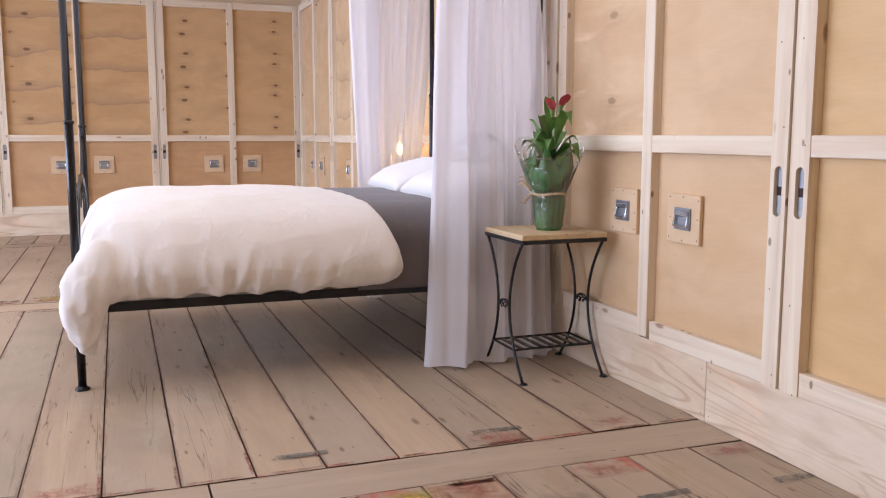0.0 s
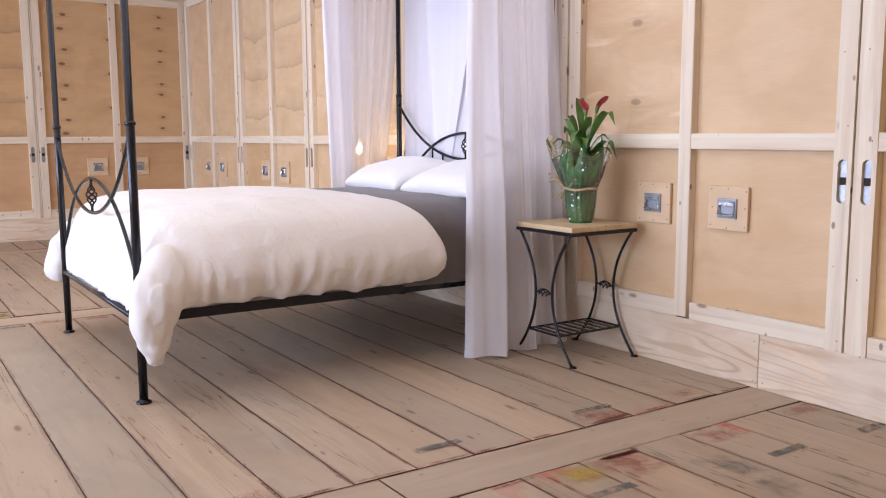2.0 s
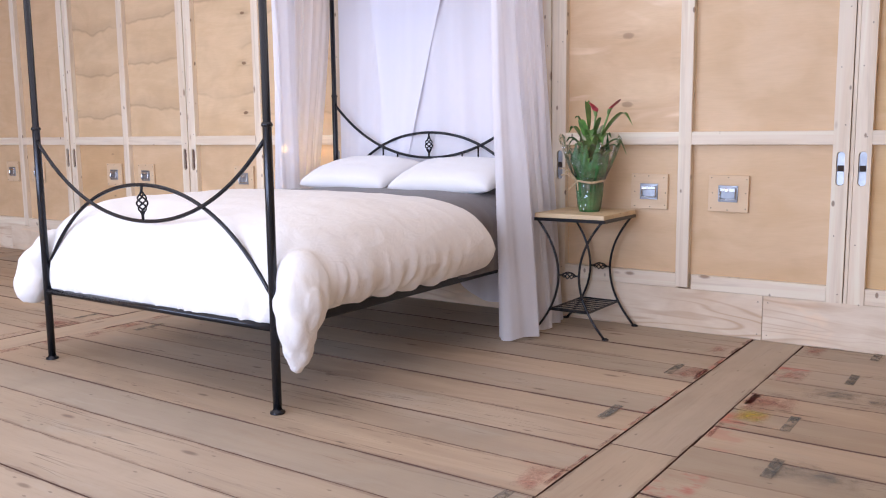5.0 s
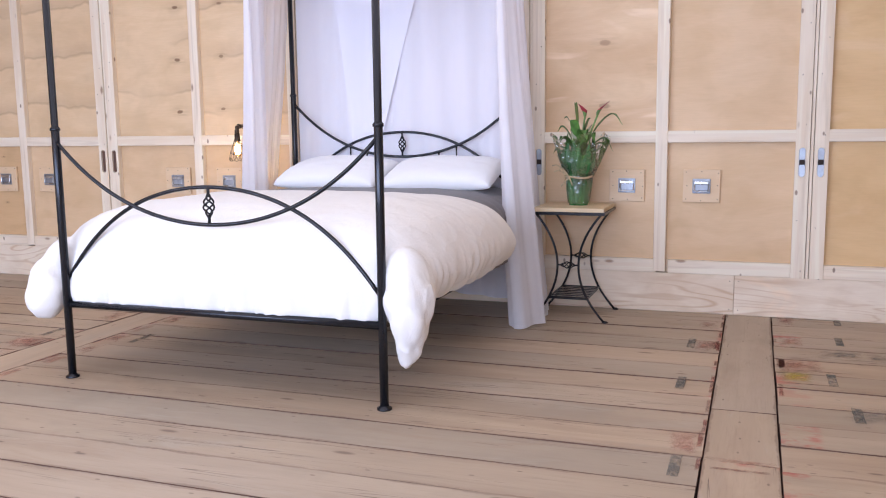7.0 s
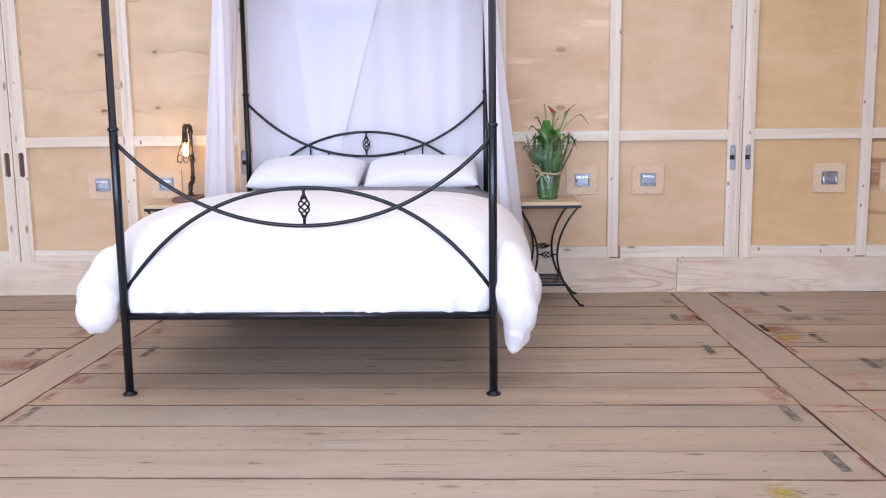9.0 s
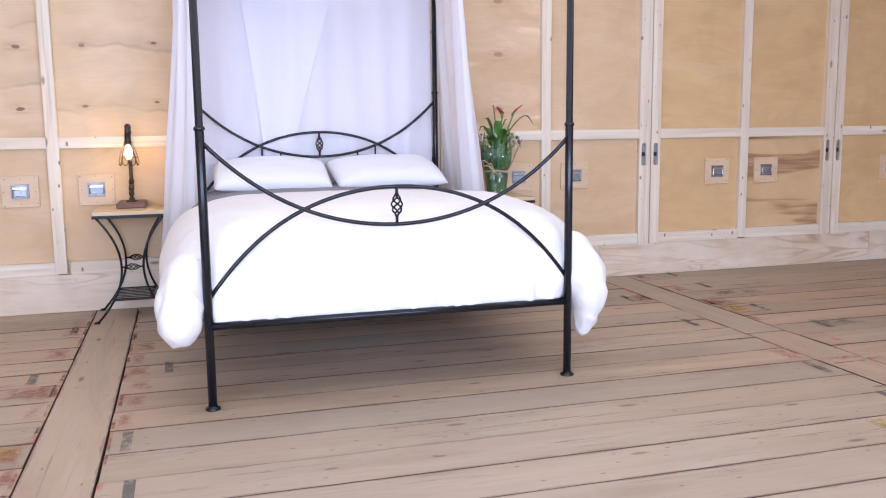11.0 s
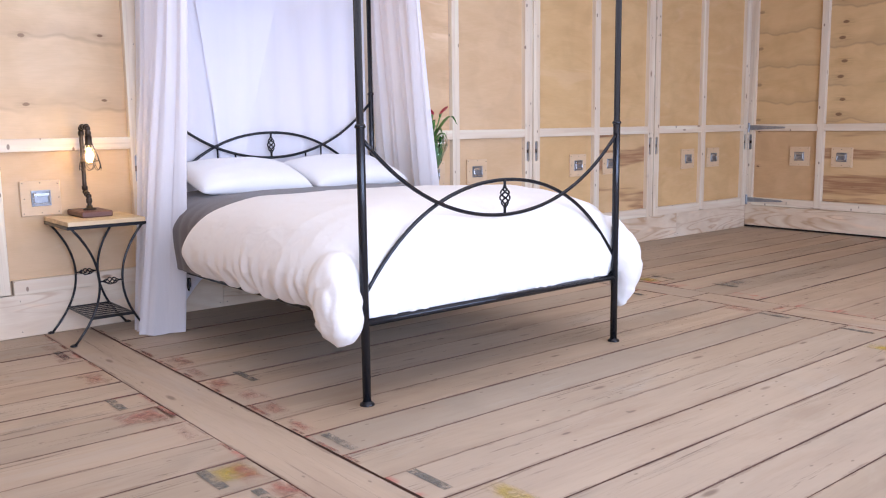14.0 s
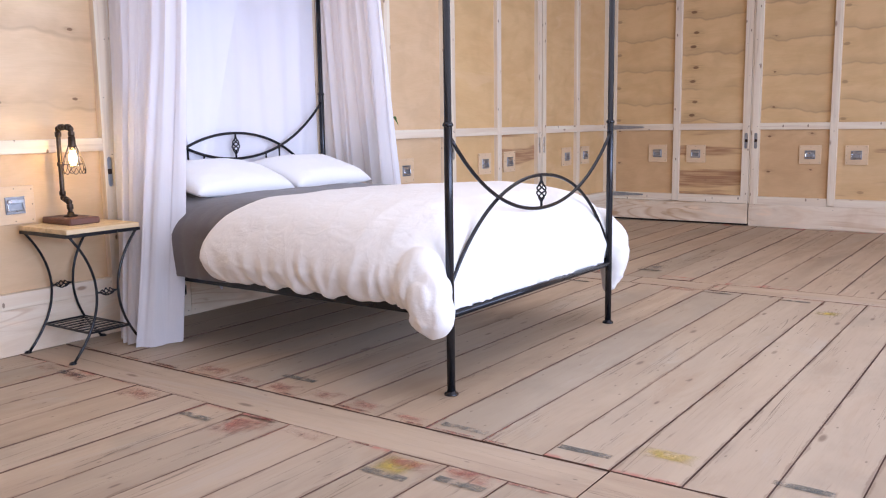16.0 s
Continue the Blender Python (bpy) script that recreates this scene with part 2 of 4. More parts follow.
def sheer(name, color, clear, through_light):
    """Thin voile: part clear, part scattering on both sides."""
    n = Nodes(name)
    thread = n.noise(n.coords((260, 260, 3)), 1.0, 2)
    soft = n.noise(n.coords((6, 6, 0.6)), 1.0, 3)
    col = n.mix(n.step(soft, 0.3, 0.7, 0, 1), color, tuple(c * 0.95 for c in color))
    dif = n.add("BsdfDiffuse", 0, dict(), Color=col)
    tra = n.add("BsdfTranslucent", 0, dict(), Color=col)
    body = n.add("MixShader", 0, dict(), i0=through_light, i1=dif, i2=tra)
    hole = n.add("BsdfTransparent", 0, dict())
    gap = n.math("MULTIPLY", clear, n.step(thread, 0.3, 0.7, 0.93, 1.07))
    n.put(n.out.inputs["Surface"], n.add("MixShader", 0, dict(), i0=gap, i1=body, i2=hole))
    return n.mat


def worn_paint(name, color, cover, scale=60.0, ragged=0.0):
    n = Nodes(name)
    gen = n.tree.nodes.new("ShaderNodeTexCoord").outputs["Generated"]
    g = n.add("SeparateXYZ", 0, dict(), i0=gen).node
    ex = n.math("SUBTRACT", 0.5, n.math("ABSOLUTE", n.math("SUBTRACT", g.outputs[0], 0.5)))
    ey = n.math("SUBTRACT", 0.5, n.math("ABSOLUTE", n.math("SUBTRACT", g.outputs[1], 0.5)))
    edge = n.math("SUBTRACT", n.math("MINIMUM", ex, ey), n.math("MULTIPLY", n.noise(n.coords((1, 1, 1)), 16, 4, 0.65), ragged))
    edge = n.step(edge, -0.5 * ragged, 0.06 + 0.1 * ragged) if ragged else n.step(edge, 0.0, 0.05)
    s = n.noise(n.coords((1, 1, 1)), scale, 4, 0.65)
    b = n.noise(n.coords((1, 1, 1)), scale * 0.2, 3)
    m = n.math("MULTIPLY", edge, n.math("MULTIPLY", n.step(s, 0.30, 0.62), n.step(b, 0.25, 0.6, 0.4, 1)))
    n.done(color, 0.7)
    clear = n.add("BsdfTransparent", 0, dict())
    n.put(n.out.inputs["Surface"], n.add("MixShader", 0, dict(), i0=n.math("MULTIPLY", m, cover), i1=clear, i2=n.bsdf.outputs[0]))
    return n.mat


def clear_film(name, tint=(1, 1, 1), gloss=0.16):
    n = Nodes(name)
    hole = n.add("BsdfTransparent", 0, dict(), Color=tint)
    shine = n.add("BsdfGlossy", 0, dict(), Color=(1, 1, 1), Roughness=0.08)
    crinkle = n.noise(n.coords((1, 1, 1)), 22, 2, 0.5, 1.0)
    n.put(shine.node.inputs["Normal"], n.add("Bump", 0, dict(), Strength=0.8, Distance=0.02, Height=crinkle))
    lw = n.add("Fresnel", 0, dict(), IOR=1.5)
    n.put(n.out.inputs["Surface"], n.add("MixShader", 0, dict(), i0=n.math("ADD", n.math("MULTIPLY", lw, 0.8), gloss * 0.4), i1=hole, i2=shine))
    return n.mat


def glow(name, color, strength):
    n = Nodes(name)
    return n.done((0, 0, 0), 0.5, 0, Emission_Color=color, Emission_Strength=strength)


PLY_SMOOTH = plywood("ply_smooth", (0.71, 0.505, 0.31), (0.64, 0.435, 0.245), knots=0.0, swirl=0.15)
PLY_SWIRL = plywood("ply_swirl", (0.73, 0.525, 0.325), (0.63, 0.42, 0.24), knots=0.9, swirl=0.7, figure=0.26, few=0.58)
PLY_STREAK = plywood("ply_streak", (0.745, 0.55, 0.345), (0.66, 0.465, 0.27), knots=0.9, streaks=0.46, few=0.62)
PLY_GOLD = plywood("ply_gold", (0.72, 0.49, 0.245), (0.645, 0.415, 0.195), swirl=0.15)
PLY_GOLD_STREAK = plywood("ply_gold_streak", (0.72, 0.50, 0.26), (0.64, 0.425, 0.205), knots=0.9, streaks=0.5, few=0.62)
PLY_KNOT = plywood("ply_knot", (0.65, 0.43, 0.23), (0.57, 0.36, 0.185), knots=0.95, few=0.3)
PLY_BAND = plywood("ply_band", (0.70, 0.482, 0.262), (0.63, 0.415, 0.205), bands=0.95, knots=0.5)
# South wall sheets: its dimmer, warmer light is put into these darker colours.
PLY_DIM_AMBER = plywood("ply_dim_amber", (0.63, 0.405, 0.205), (0.55, 0.335, 0.16), knots=0.95, streaks=0.68)
PLY_DIM_RUSSET = plywood("ply_dim_russet", (0.62, 0.385, 0.205), (0.55, 0.325, 0.165), bands=0.15)
PLY_PLATE = plywood("ply_plate", (0.73, 0.545, 0.355), (0.67, 0.475, 0.295))
PLINTH = plywood("plinth_ply", (0.82, 0.71, 0.57), (0.68, 0.53, 0.38), swirl=0.7, figure=0.62)
STUD = lumber("stud_pine", (0.82, 0.715, 0.58), (0.75, 0.61, 0.455), 2, 0.75)
RAIL = lumber("rail_pine", (0.82, 0.715, 0.58), (0.75, 0.61, 0.455), 0, 0.75)
TABLE_WOOD = lumber("table_pine", (0.68, 0.53, 0.33), (0.57, 0.41, 0.23), 1, 0.5, 0.5)
BASE_WOOD = lumber("lamp_base_wood", (0.17, 0.075, 0.055), (0.10, 0.042, 0.032), 1, 0.0, 0.45)
BOARD = floorboard("old_floorboard")
# Board sides coloured dark, standing in for shade inside the seams.
EDGE = plain("dark_board_edge", (0.13, 0.07, 0.05), 0.9)
# Near-black colour that gives gaps and holes their shade.
GAP = plain("gap_shade", (0.035, 0.022, 0.016), 0.9)
IRON = plain("black_iron", (0.024, 0.025, 0.031), 0.23, 0.5, 0.10, 60, 0.01)
PIPE = plain("pipe_steel", (0.10, 0.075, 0.06), 0.38, 0.9, 0.4, 60, 0.15)
ZINC = plain("zinc_steel", (0.40, 0.42, 0.46), 0.44, 0.9, 0.2, 40, 0.05)
BRIGHT = plain("bright_zinc", (0.58, 0.60, 0.64), 0.28, 0.95, 0.2, 40, 0.05)
SCREW = plain("screw_head", (0.24, 0.19, 0.15), 0.5, 0.6)
LINEN = cloth("white_linen", (0.845, 0.82, 0.80), 900, 0.55, rumple=0.10)
PILLOW = cloth("pillow_cotton", (0.83, 0.825, 0.835), rumple=0.08)
GREY = cloth("grey_cotton", (0.125, 0.11, 0.115), 700, 0.3, rumple=0.10)
TICKING = cloth("mattress_cloth", (0.72, 0.70, 0.68))
VOILE = sheer("white_voile", (0.97, 0.96, 1.0), 0.14, 0.42)
VOILE_DENSE = sheer("white_voile_back", (0.94, 0.93, 1.0), 0.05, 0.25)
WRAP = plain("green_wrap", (0.065, 0.235, 0.075), 0.2, 0, 0.55, 24, 1.0)
FILM = clear_film("cellophane", (0.97, 0.98, 0.97), 0.22)
LEAF = plain("leaf_green", (0.13, 0.30, 0.065), 0.38, 0, 0.45, 18, 0.15)
BUD = plain("bud_white", (0.62, 0.62, 0.45), 0.45, 0, 0.25, 20)
LEAF_PALE = plain("stem_green", (0.20, 0.34, 0.10), 0.45, 0, 0.3, 25)
PETAL = plain("petal_red", (0.55, 0.05, 0.08), 0.42, 0, 0.35, 18)
TWINE = plain("raffia", (0.58, 0.44, 0.27), 0.8, 0, 0.3, 80, 0.3)
FILAMENT = glow("filament", (1.0, 0.66, 0.27), 70.0)
BULB = clear_film("bulb_glass", (1.0, 0.88, 0.66), 0.1)
STRIPE = worn_paint("grey_stripe", (0.19, 0.185, 0.165), 0.55, 20)
YELLOW = worn_paint("yellow_paint", (0.60, 0.46, 0.09), 0.55, 16, 0.6)
RED_EDGE = worn_paint("red_edge_paint", (0.37, 0.11, 0.085), 0.45, 18, 0.4)
RED = worn_paint("red_paint", (0.50, 0.12, 0.10), 0.32, 22, 0.75)
SMUDGE = worn_paint("grey_smudge", (0.24, 0.235, 0.22), 0.34, 10, 0.75)
CEIL = plywood("ceiling_ply", (0.76, 0.60, 0.43), (0.70, 0.53, 0.36))
EARTH = plain("yard_ground", (0.34, 0.32, 0.29), 0.9, 0, 0.3, 3)

# ---- building helpers ----


def link(name, bm, material, smooth=False):
    me = bpy.data.meshes.new(name)
    bm.to_mesh(me)
    bm.free()
    if smooth:
        me.polygons.foreach_set("use_smooth", [True] * len(me.polygons))
    me.materials.append(material)
    return new(name, me)


def part(name, bm, material, parent, label="", smooth=False, m=None):
    ob = link(name, bm, material, smooth)
    ob.parent = parent
    if m is not None:
        ob.matrix_basis = m
    return tagged(ob, label)


def shared(name, mesh, parent, m=None, label=""):
    ob = new(name, mesh)
    ob.parent = parent
    if m is not None:
        ob.matrix_basis = m
    return tagged(ob, label)


def mesh_of(name, bm, material, smooth=False):
    me = bpy.data.meshes.new(name)
    bm.to_mesh(me)
    bm.free()
    if smooth:
        me.polygons.foreach_set("use_smooth", [True] * len(me.polygons))
    me.materials.append(material)
    return me


def empty(name, x=0.0, y=0.0, z=0.0):
    ob = new(name)
    ob.location = (x, y, z)
    ob.empty_display_size = 0.1
    return ob


def box(x0, x1, y0, y1, z0, z1, bevel=0.0, bm=None):
    b = bmesh.new()
    vs = [b.verts.new((x, y, z)) for z in (z0, z1) for y in (y0, y1) for x in (x0, x1)]
    for f in ((0, 2, 3, 1), (4, 5, 7, 6), (0, 1, 5, 4), (2, 6, 7, 3), (0, 4, 6, 2), (1, 3, 7, 5)):
        b.faces.new([vs[i] for i in f])
    if bevel:
        bmesh.ops.bevel(b, geom=b.edges[:], offset=bevel, segments=1, affect="EDGES")
    if bm is None:
        return b
    me = bpy.data.meshes.new("tmp")
    b.to_mesh(me)
    b.free()
    bm.from_mesh(me)
    bpy.data.meshes.remove(me)
    return bm


def loft(rings, bm=None, close=True, caps=True):
    """Skin rings of equal length; close joins each ring's end to its start."""
    bm = bm or bmesh.new()
    vs = [[bm.verts.new(p) for p in ring] for ring in rings]
    n = len(rings[0])
    for a, b in zip(vs, vs[1:]):
        for i in range(n if close else n - 1):
            j = (i + 1) % n
            bm.faces.new((a[i], a[j], b[j], b[i]))
    if caps and close:
        bm.faces.new(vs[0][::-1])
        bm.faces.new(vs[-1])
    return bm


def tube(points, radius, sides=10, bm=None, closed=False):
    """A round bar along points; radius is one number or one for each point."""
    pts = [Vector(p) for p in points]
    rad = radius if isinstance(radius, (list, tuple)) else [radius] * len(pts)
    rings, up = [], None
    count = len(pts)
    for i, p in enumerate(pts):
        d = (pts[(i + 1) % count] - pts[i - 1]) if closed else pts[min(i + 1, count - 1)] - pts[max(i - 1, 0)]
        d.normalize()
        if up is None:
            up = Vector((0, 0, 1)) if abs(d.z) < 0.9 else Vector((1, 0, 0))
        side = d.cross(up).normalized()
        up = side.cross(d).normalized()
        rings.append([p + rad[i] * (side * math.cos(a) + up * math.sin(a)) for a in (2 * math.pi * k / sides for k in range(sides))])
    if closed:
        rings.append(rings[0])
        bm = loft(rings, bm, True, False)
        bmesh.ops.remove_doubles(bm, verts=bm.verts[:], dist=1e-5)
        return bm
    return loft(rings, bm)


def lathe(profile, sides=20, centre=(0, 0, 0), bm=None):
    """Turn (radius, z) pairs about the upright axis."""
    cx, cy, cz = centre
    return loft([[(cx + r * math.cos(a), cy + r * math.sin(a), cz + z) for a in (2 * math.pi * k / sides for k in range(sides))] for r, z in profile], bm)


def smooth_path(points, steps=8):
    """Catmull-Rom through the points."""
    p = [Vector(q) for q in points]
    p = [2 * p[0] - p[1]] + p + [2 * p[-1] - p[-2]]
    out = []
    for i in range(1, len(p) - 2):
        for k in range(steps):
            t = k / steps
            a, b, c, d = p[i - 1], p[i], p[i + 1], p[i + 2]
            out.append(0.5 * ((2 * b) + (c - a) * t + (2 * a - 5 * b + 4 * c - d) * t * t + (3 * b - a - 3 * c + d) * t ** 3))
    return out + [p[-2]]


def grid_mesh(f, nu, nv, bm=None):
    """An open sheet of points f(u, v), u and v from 0 to 1."""
    return loft([[f(i / nu, j / nv) for i in range(nu + 1)] for j in range(nv + 1)], bm, False, False)


# ---- setting: ground, floor, walls, ceiling ----
HEAD, NORTH, SOUTH, OPEN = 2.124, -1.026, 10.590, -6.113  # panel faces of the walls; line of the open side
MOD, TOP, ROOF = 1.645, 2.62, 2.70
ground = link("ground", box(-400, 400, -400, 400, -0.9, -0.25), EARTH)
tagged(ground, "bare pale yard outside the timber hall", "ground", kind="structure")

floor = link("floor", box(OPEN - 0.1, HEAD + 0.06, NORTH - 0.06, SOUTH + 0.06, -0.14, -0.035), GAP)
tagged(floor, "floor of old sanded grey-brown planks with worn paint marks", "floor", kind="structure")
# The hole above the bed is invented, to let the overhead fill lamp through.
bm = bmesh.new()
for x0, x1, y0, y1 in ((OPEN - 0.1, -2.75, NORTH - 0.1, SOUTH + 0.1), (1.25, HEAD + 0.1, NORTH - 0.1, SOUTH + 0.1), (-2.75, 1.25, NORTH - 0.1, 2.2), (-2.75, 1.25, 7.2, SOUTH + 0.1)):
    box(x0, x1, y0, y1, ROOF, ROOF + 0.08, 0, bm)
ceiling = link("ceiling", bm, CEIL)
tagged(ceiling, "pale plywood ceiling, out of view, with an opening added for the fill lamp", "ceiling", kind="structure")

W = 0.076  # stud width
DEEP = 0.041  # studs stand proud of the panels


def slot_stud(w, deep, z0, z1, zc, half, r):
    """A stud with a round-ended slot cut into its face."""
    bm = bmesh.new()
    box(0, w, -0.01, deep - 0.018, z0, z1, 0, bm)
    za, zb = zc - half - 0.012, zc + half + 0.012
    box(0, w, deep - 0.018, deep, z0, za, 0, bm)
    box(0, w, deep - 0.018, deep, zb, z1, 0, bm)
    c = w / 2
    box(0, c - r, deep - 0.018, deep, za, zb, 0, bm)
    box(c + r, w, deep - 0.018, deep, za, zb, 0, bm)
    for sign, edge in ((1, zb), (-1, za)):
        arc = [(c + r * math.cos(a), zc + sign * (half - r + r * math.sin(a))) for a in (math.pi * k / 8 for k in range(9))]
        for (u0, v0), (u1, v1) in zip(arc, arc[1:]):
            f = [bm.verts.new((u, y, z)) for u, y, z in ((u0, deep, v0), (u1, deep, v1), (u1, deep, edge), (u0, deep, edge))]
            s = [bm.verts.new((u, y, z)) for u, y, z in ((u0, deep, v0), (u0, deep - 0.018, v0), (u1, deep - 0.018, v1), (u1, deep, v1))]
            bm.faces.new(f if sign < 0 else f[::-1])
            bm.faces.new(s if sign < 0 else s[::-1])
    return bm


def pill(c, zc, half, r, y0, y1):
    ring = [(c + r * math.cos(a), zc + math.copysign(half - r, math.sin(a)) + r * math.sin(a)) for a in (2 * math.pi * (k + 0.5) / 20 for k in range(20))]
    return loft([[(u, y, z) for u, z in ring] for y in (y0, y1)])


ZP, ZB, ZR0, ZR1 = 0.240, 0.322, 1.032, 1.103  # plinth top, lower rail top, middle rail
MID = MOD / 2
SLOT = dict(zc=0.915, half=0.085, r=0.019)
mesh_slot_stud = mesh_of("stud", slot_stud(W, DEEP, ZP, TOP, **SLOT), STUD)
mesh_tongue = mesh_of("stud_tongue", box(-0.0085, 0.0085, -0.01, DEEP - 0.009, ZP, TOP, 0.001), STUD)
mesh_mid_stud = mesh_of("stud", box(-0.036, 0.036, -0.01, DEEP, ZB - 0.075, TOP, 0.003), STUD)
half_w = MID - 0.036 - W - 0.012
mesh_rail = mesh_of("rail", box(-0.02, half_w + 0.02, -0.01, DEEP - 0.003, ZR0, ZR1, 0.003), RAIL)
mesh_low_rail = mesh_of("rail", box(0, half_w, -0.01, DEEP - 0.004, ZP, ZB, 0.003), RAIL)
mesh_top_rail = mesh_of("rail", box(0, half_w, -0.01, DEEP - 0.004, TOP - 0.075, TOP, 0.003), RAIL)
PLINTH_FACE = 0.033
mesh_plate = mesh_of("handle_plate", box(-0.107, 0.107, 0.0, 0.016, -0.098, 0.098, 0.002), PLY_PLATE)
mesh_latch = mesh_of("latch_plate", pill(W / 2, 0.915, 0.083, 0.017, DEEP - 0.0175, DEEP - 0.013), ZINC)
# Dark solid pieces set in the slots, coloured as the shade of open holes.
mesh_hole = mesh_of("latch_hole", box(W / 2 - 0.015, W / 2 + 0.015, DEEP - 0.014, DEEP - 0.0115, 0.901, 0.931), GAP)
mesh_dark_latch = mesh_of("latch_hole", pill(W / 2, 0.915, 0.083, 0.017, DEEP - 0.0175, DEEP - 0.013), EDGE)
bm = lathe([(0.0034, 0), (0.0032, 0.0012), (0.0015, 0.0016)], 8)
bmesh.ops.rotate(bm, verts=bm.verts[:], matrix=Matrix.Rotation(radians(-90), 3, "X"))
mesh_screw = mesh_of("screw", bm, SCREW)
panels = {}


def panel_mesh(mat, upper):
    key = (mat.name, upper)
    if key not in panels:
        z0, z1 = (ZR1 - 0.004, TOP) if upper else (ZB - 0.004, ZR0 + 0.004)
        panels[key] = mesh_of("panel", box(-0.02, half_w + 0.02, -0.012, 0.0, z0, z1), mat)
    return panels[key]


def case_handle():
    """A sprung steel case handle in a pressed dish."""
    bm = bmesh.new()
    box(-0.052, 0.052, 0.0, 0.003, -0.044, 0.044, 0.001, bm)
    for x0, x1, z0, z1 in ((-0.052, 0.052, 0.036, 0.044), (-0.052, 0.052, -0.044, -0.037), (-0.052, -0.045, -0.037, 0.036), (0.045, 0.052, -0.037, 0.036)):
        box(x0, x1, 0.003, 0.007, z0, z1, 0.0015, bm)
    return bm


mesh_dish = mesh_of("handle_dish", case_handle(), ZINC)
bm = tube(smooth_path([(-0.040, 0.006, 0.012), (-0.041, 0.012, -0.018), (-0.034, 0.016, -0.028), (0.034, 0.016, -0.028), (0.041, 0.012, -0.018), (0.040, 0.006, 0.012)], 3), 0.0042, 6)
box(-0.043, 0.043, 0.004, 0.012, 0.010, 0.031, 0.003, bm)
mesh_bail = mesh_of("bail_handle", bm, BRIGHT)


def plate(parent, u, label="plywood plate with a zinc case handle", z=0.772, tilt=0.0):
    p = shared("handle_plate", mesh_plate, parent, pose(u, 0.001, z, 0, tilt, 0), label)
    for x in (-0.09, 0.0, 0.09):
        for zz in (-0.082, 0.0, 0.082):
            if x or zz:
                shared("screw", mesh_screw, p, pose(x + random.uniform(-0.006, 0.006), 0.016, zz + random.uniform(-0.006, 0.006)))
    shared("handle_dish", mesh_dish, p, pose(0, 0.0165, 0))
    shared("bail_handle", mesh_bail, p, pose(0, 0.018, 0))


def module(parent, u0, ups, lows, bare=(), off=0.0):
    """One wall bay: two slotted studs, a middle stud, rails, four plywood panels and two handles."""
    at = lambda u: pose(u0 + u, 0, 0)
    for i, u in enumerate((0.012, MOD - 0.012 - W)):
        s = shared("stud", mesh_slot_stud, parent, at(u))
        if i in bare:
            shared("latch_hole", mesh_dark_latch, s)
        else:
            shared("latch_plate", mesh_latch, s)
            shared("latch_hole", mesh_hole, s)
        for k, z in enumerate((0.29, 0.56, 1.07, 1.36, 1.66, 1.95)):
            shared("screw", mesh_screw, s, pose(W * (0.3 + 0.4 * (k % 2)), DEEP - 0.001, z + random.uniform(-0.06, 0.06)))
    shared("stud", mesh_mid_stud, parent, at(MID + off))
    shared("stud_tongue", mesh_tongue, parent, at(0))
    for i, u in enumerate((0.012 + W, MID + 0.036)):
        shared("rail", mesh_rail, parent, at(u))
        shared("rail", mesh_low_rail, parent, at(u))
        shared("rail", mesh_top_rail, parent, at(u))
        shared("panel", panel_mesh(ups[i], True), parent, at(u))
        shared("panel", panel_mesh(lows[i], False), parent, at(u))
    plate(parent, u0 + MID - 0.22, tilt=random.uniform(-0.6, 0.6))
    plate(parent, u0 + MID + 0.222, tilt=random.uniform(-0.6, 0.6))


def plinth(parent, joints):
    """Broad foot boards, butt-jointed, screwed at their ends."""
    for a, b in zip(joints, joints[1:]):
        p = part("plinth_board", box(a + 0.0012, b - 0.0012, -0.01, PLINTH_FACE, 0.0, ZP, 0.0015), PLINTH, parent)
        for u in (a + 0.025, (a + b) / 2, b - 0.025):
            for z in (0.03, 0.205):
                shared("screw", mesh_screw, p, pose(u, PLINTH_FACE - 0.001, z))


def wall(name, m, length, label):
    ob = link(name, box(-0.1, length + 0.1, -0.10, -0.012, -0.14, ROOF), CEIL)
    ob.matrix_basis = m
    return tagged(ob, label, "wall", kind="structure")


S, K, T, B, Q, A, R = PLY_SMOOTH, PLY_KNOT, PLY_STREAK, PLY_BAND, PLY_SWIRL, PLY_DIM_AMBER, PLY_DIM_RUSSET
G, H = PLY_GOLD, PLY_GOLD_STREAK
y_first = 2.317 - 2 * MOD
wall_east = wall("wall_east", pose(HEAD, y_first, 0, 0, 0, 90), 7 * MOD, "timber-framed wall of pale plywood panels and pine studs")
for i, (ups, lows) in enumerate((((G, G), (G, G)), ((G, G), (B, G)), ((S, Q), (S, S)), ((Q, T), (S, S)), ((T, T), (S, S)), ((T, T), (S, K)), ((S, S), (S, S)))):
    module(wall_east, i * MOD, ups, lows, ((), (), (), (), (1,), (0, 1), (0,))[i], (0.0, 0.0, 0.016, 0.0, 0.018, 0.0, 0.0)[i])
plinth(wall_east, [y - y_first for y in (-0.975, 0.26, 2.715, 5.15, 7.58, 10.02, 10.545)])
wall_north = wall("wall_north", pose(OPEN, NORTH, 0), 5 * MOD, "timber-framed end wall of knotty plywood panels")
for i, (ups, lows) in enumerate((((H, H), (G, G)),) * 2 + (((H, B), (B, K)), ((H, H), (B, K)))):
    module(wall_north, i * MOD, ups, lows)
plinth(wall_north, (0.0, 2.44, 4.88, 4 * MOD))
wall_south = wall("wall_south", pose(2.112, SOUTH, 0, 0, 0, 180), 5 * MOD, "timber-framed end wall of knotty plywood panels")
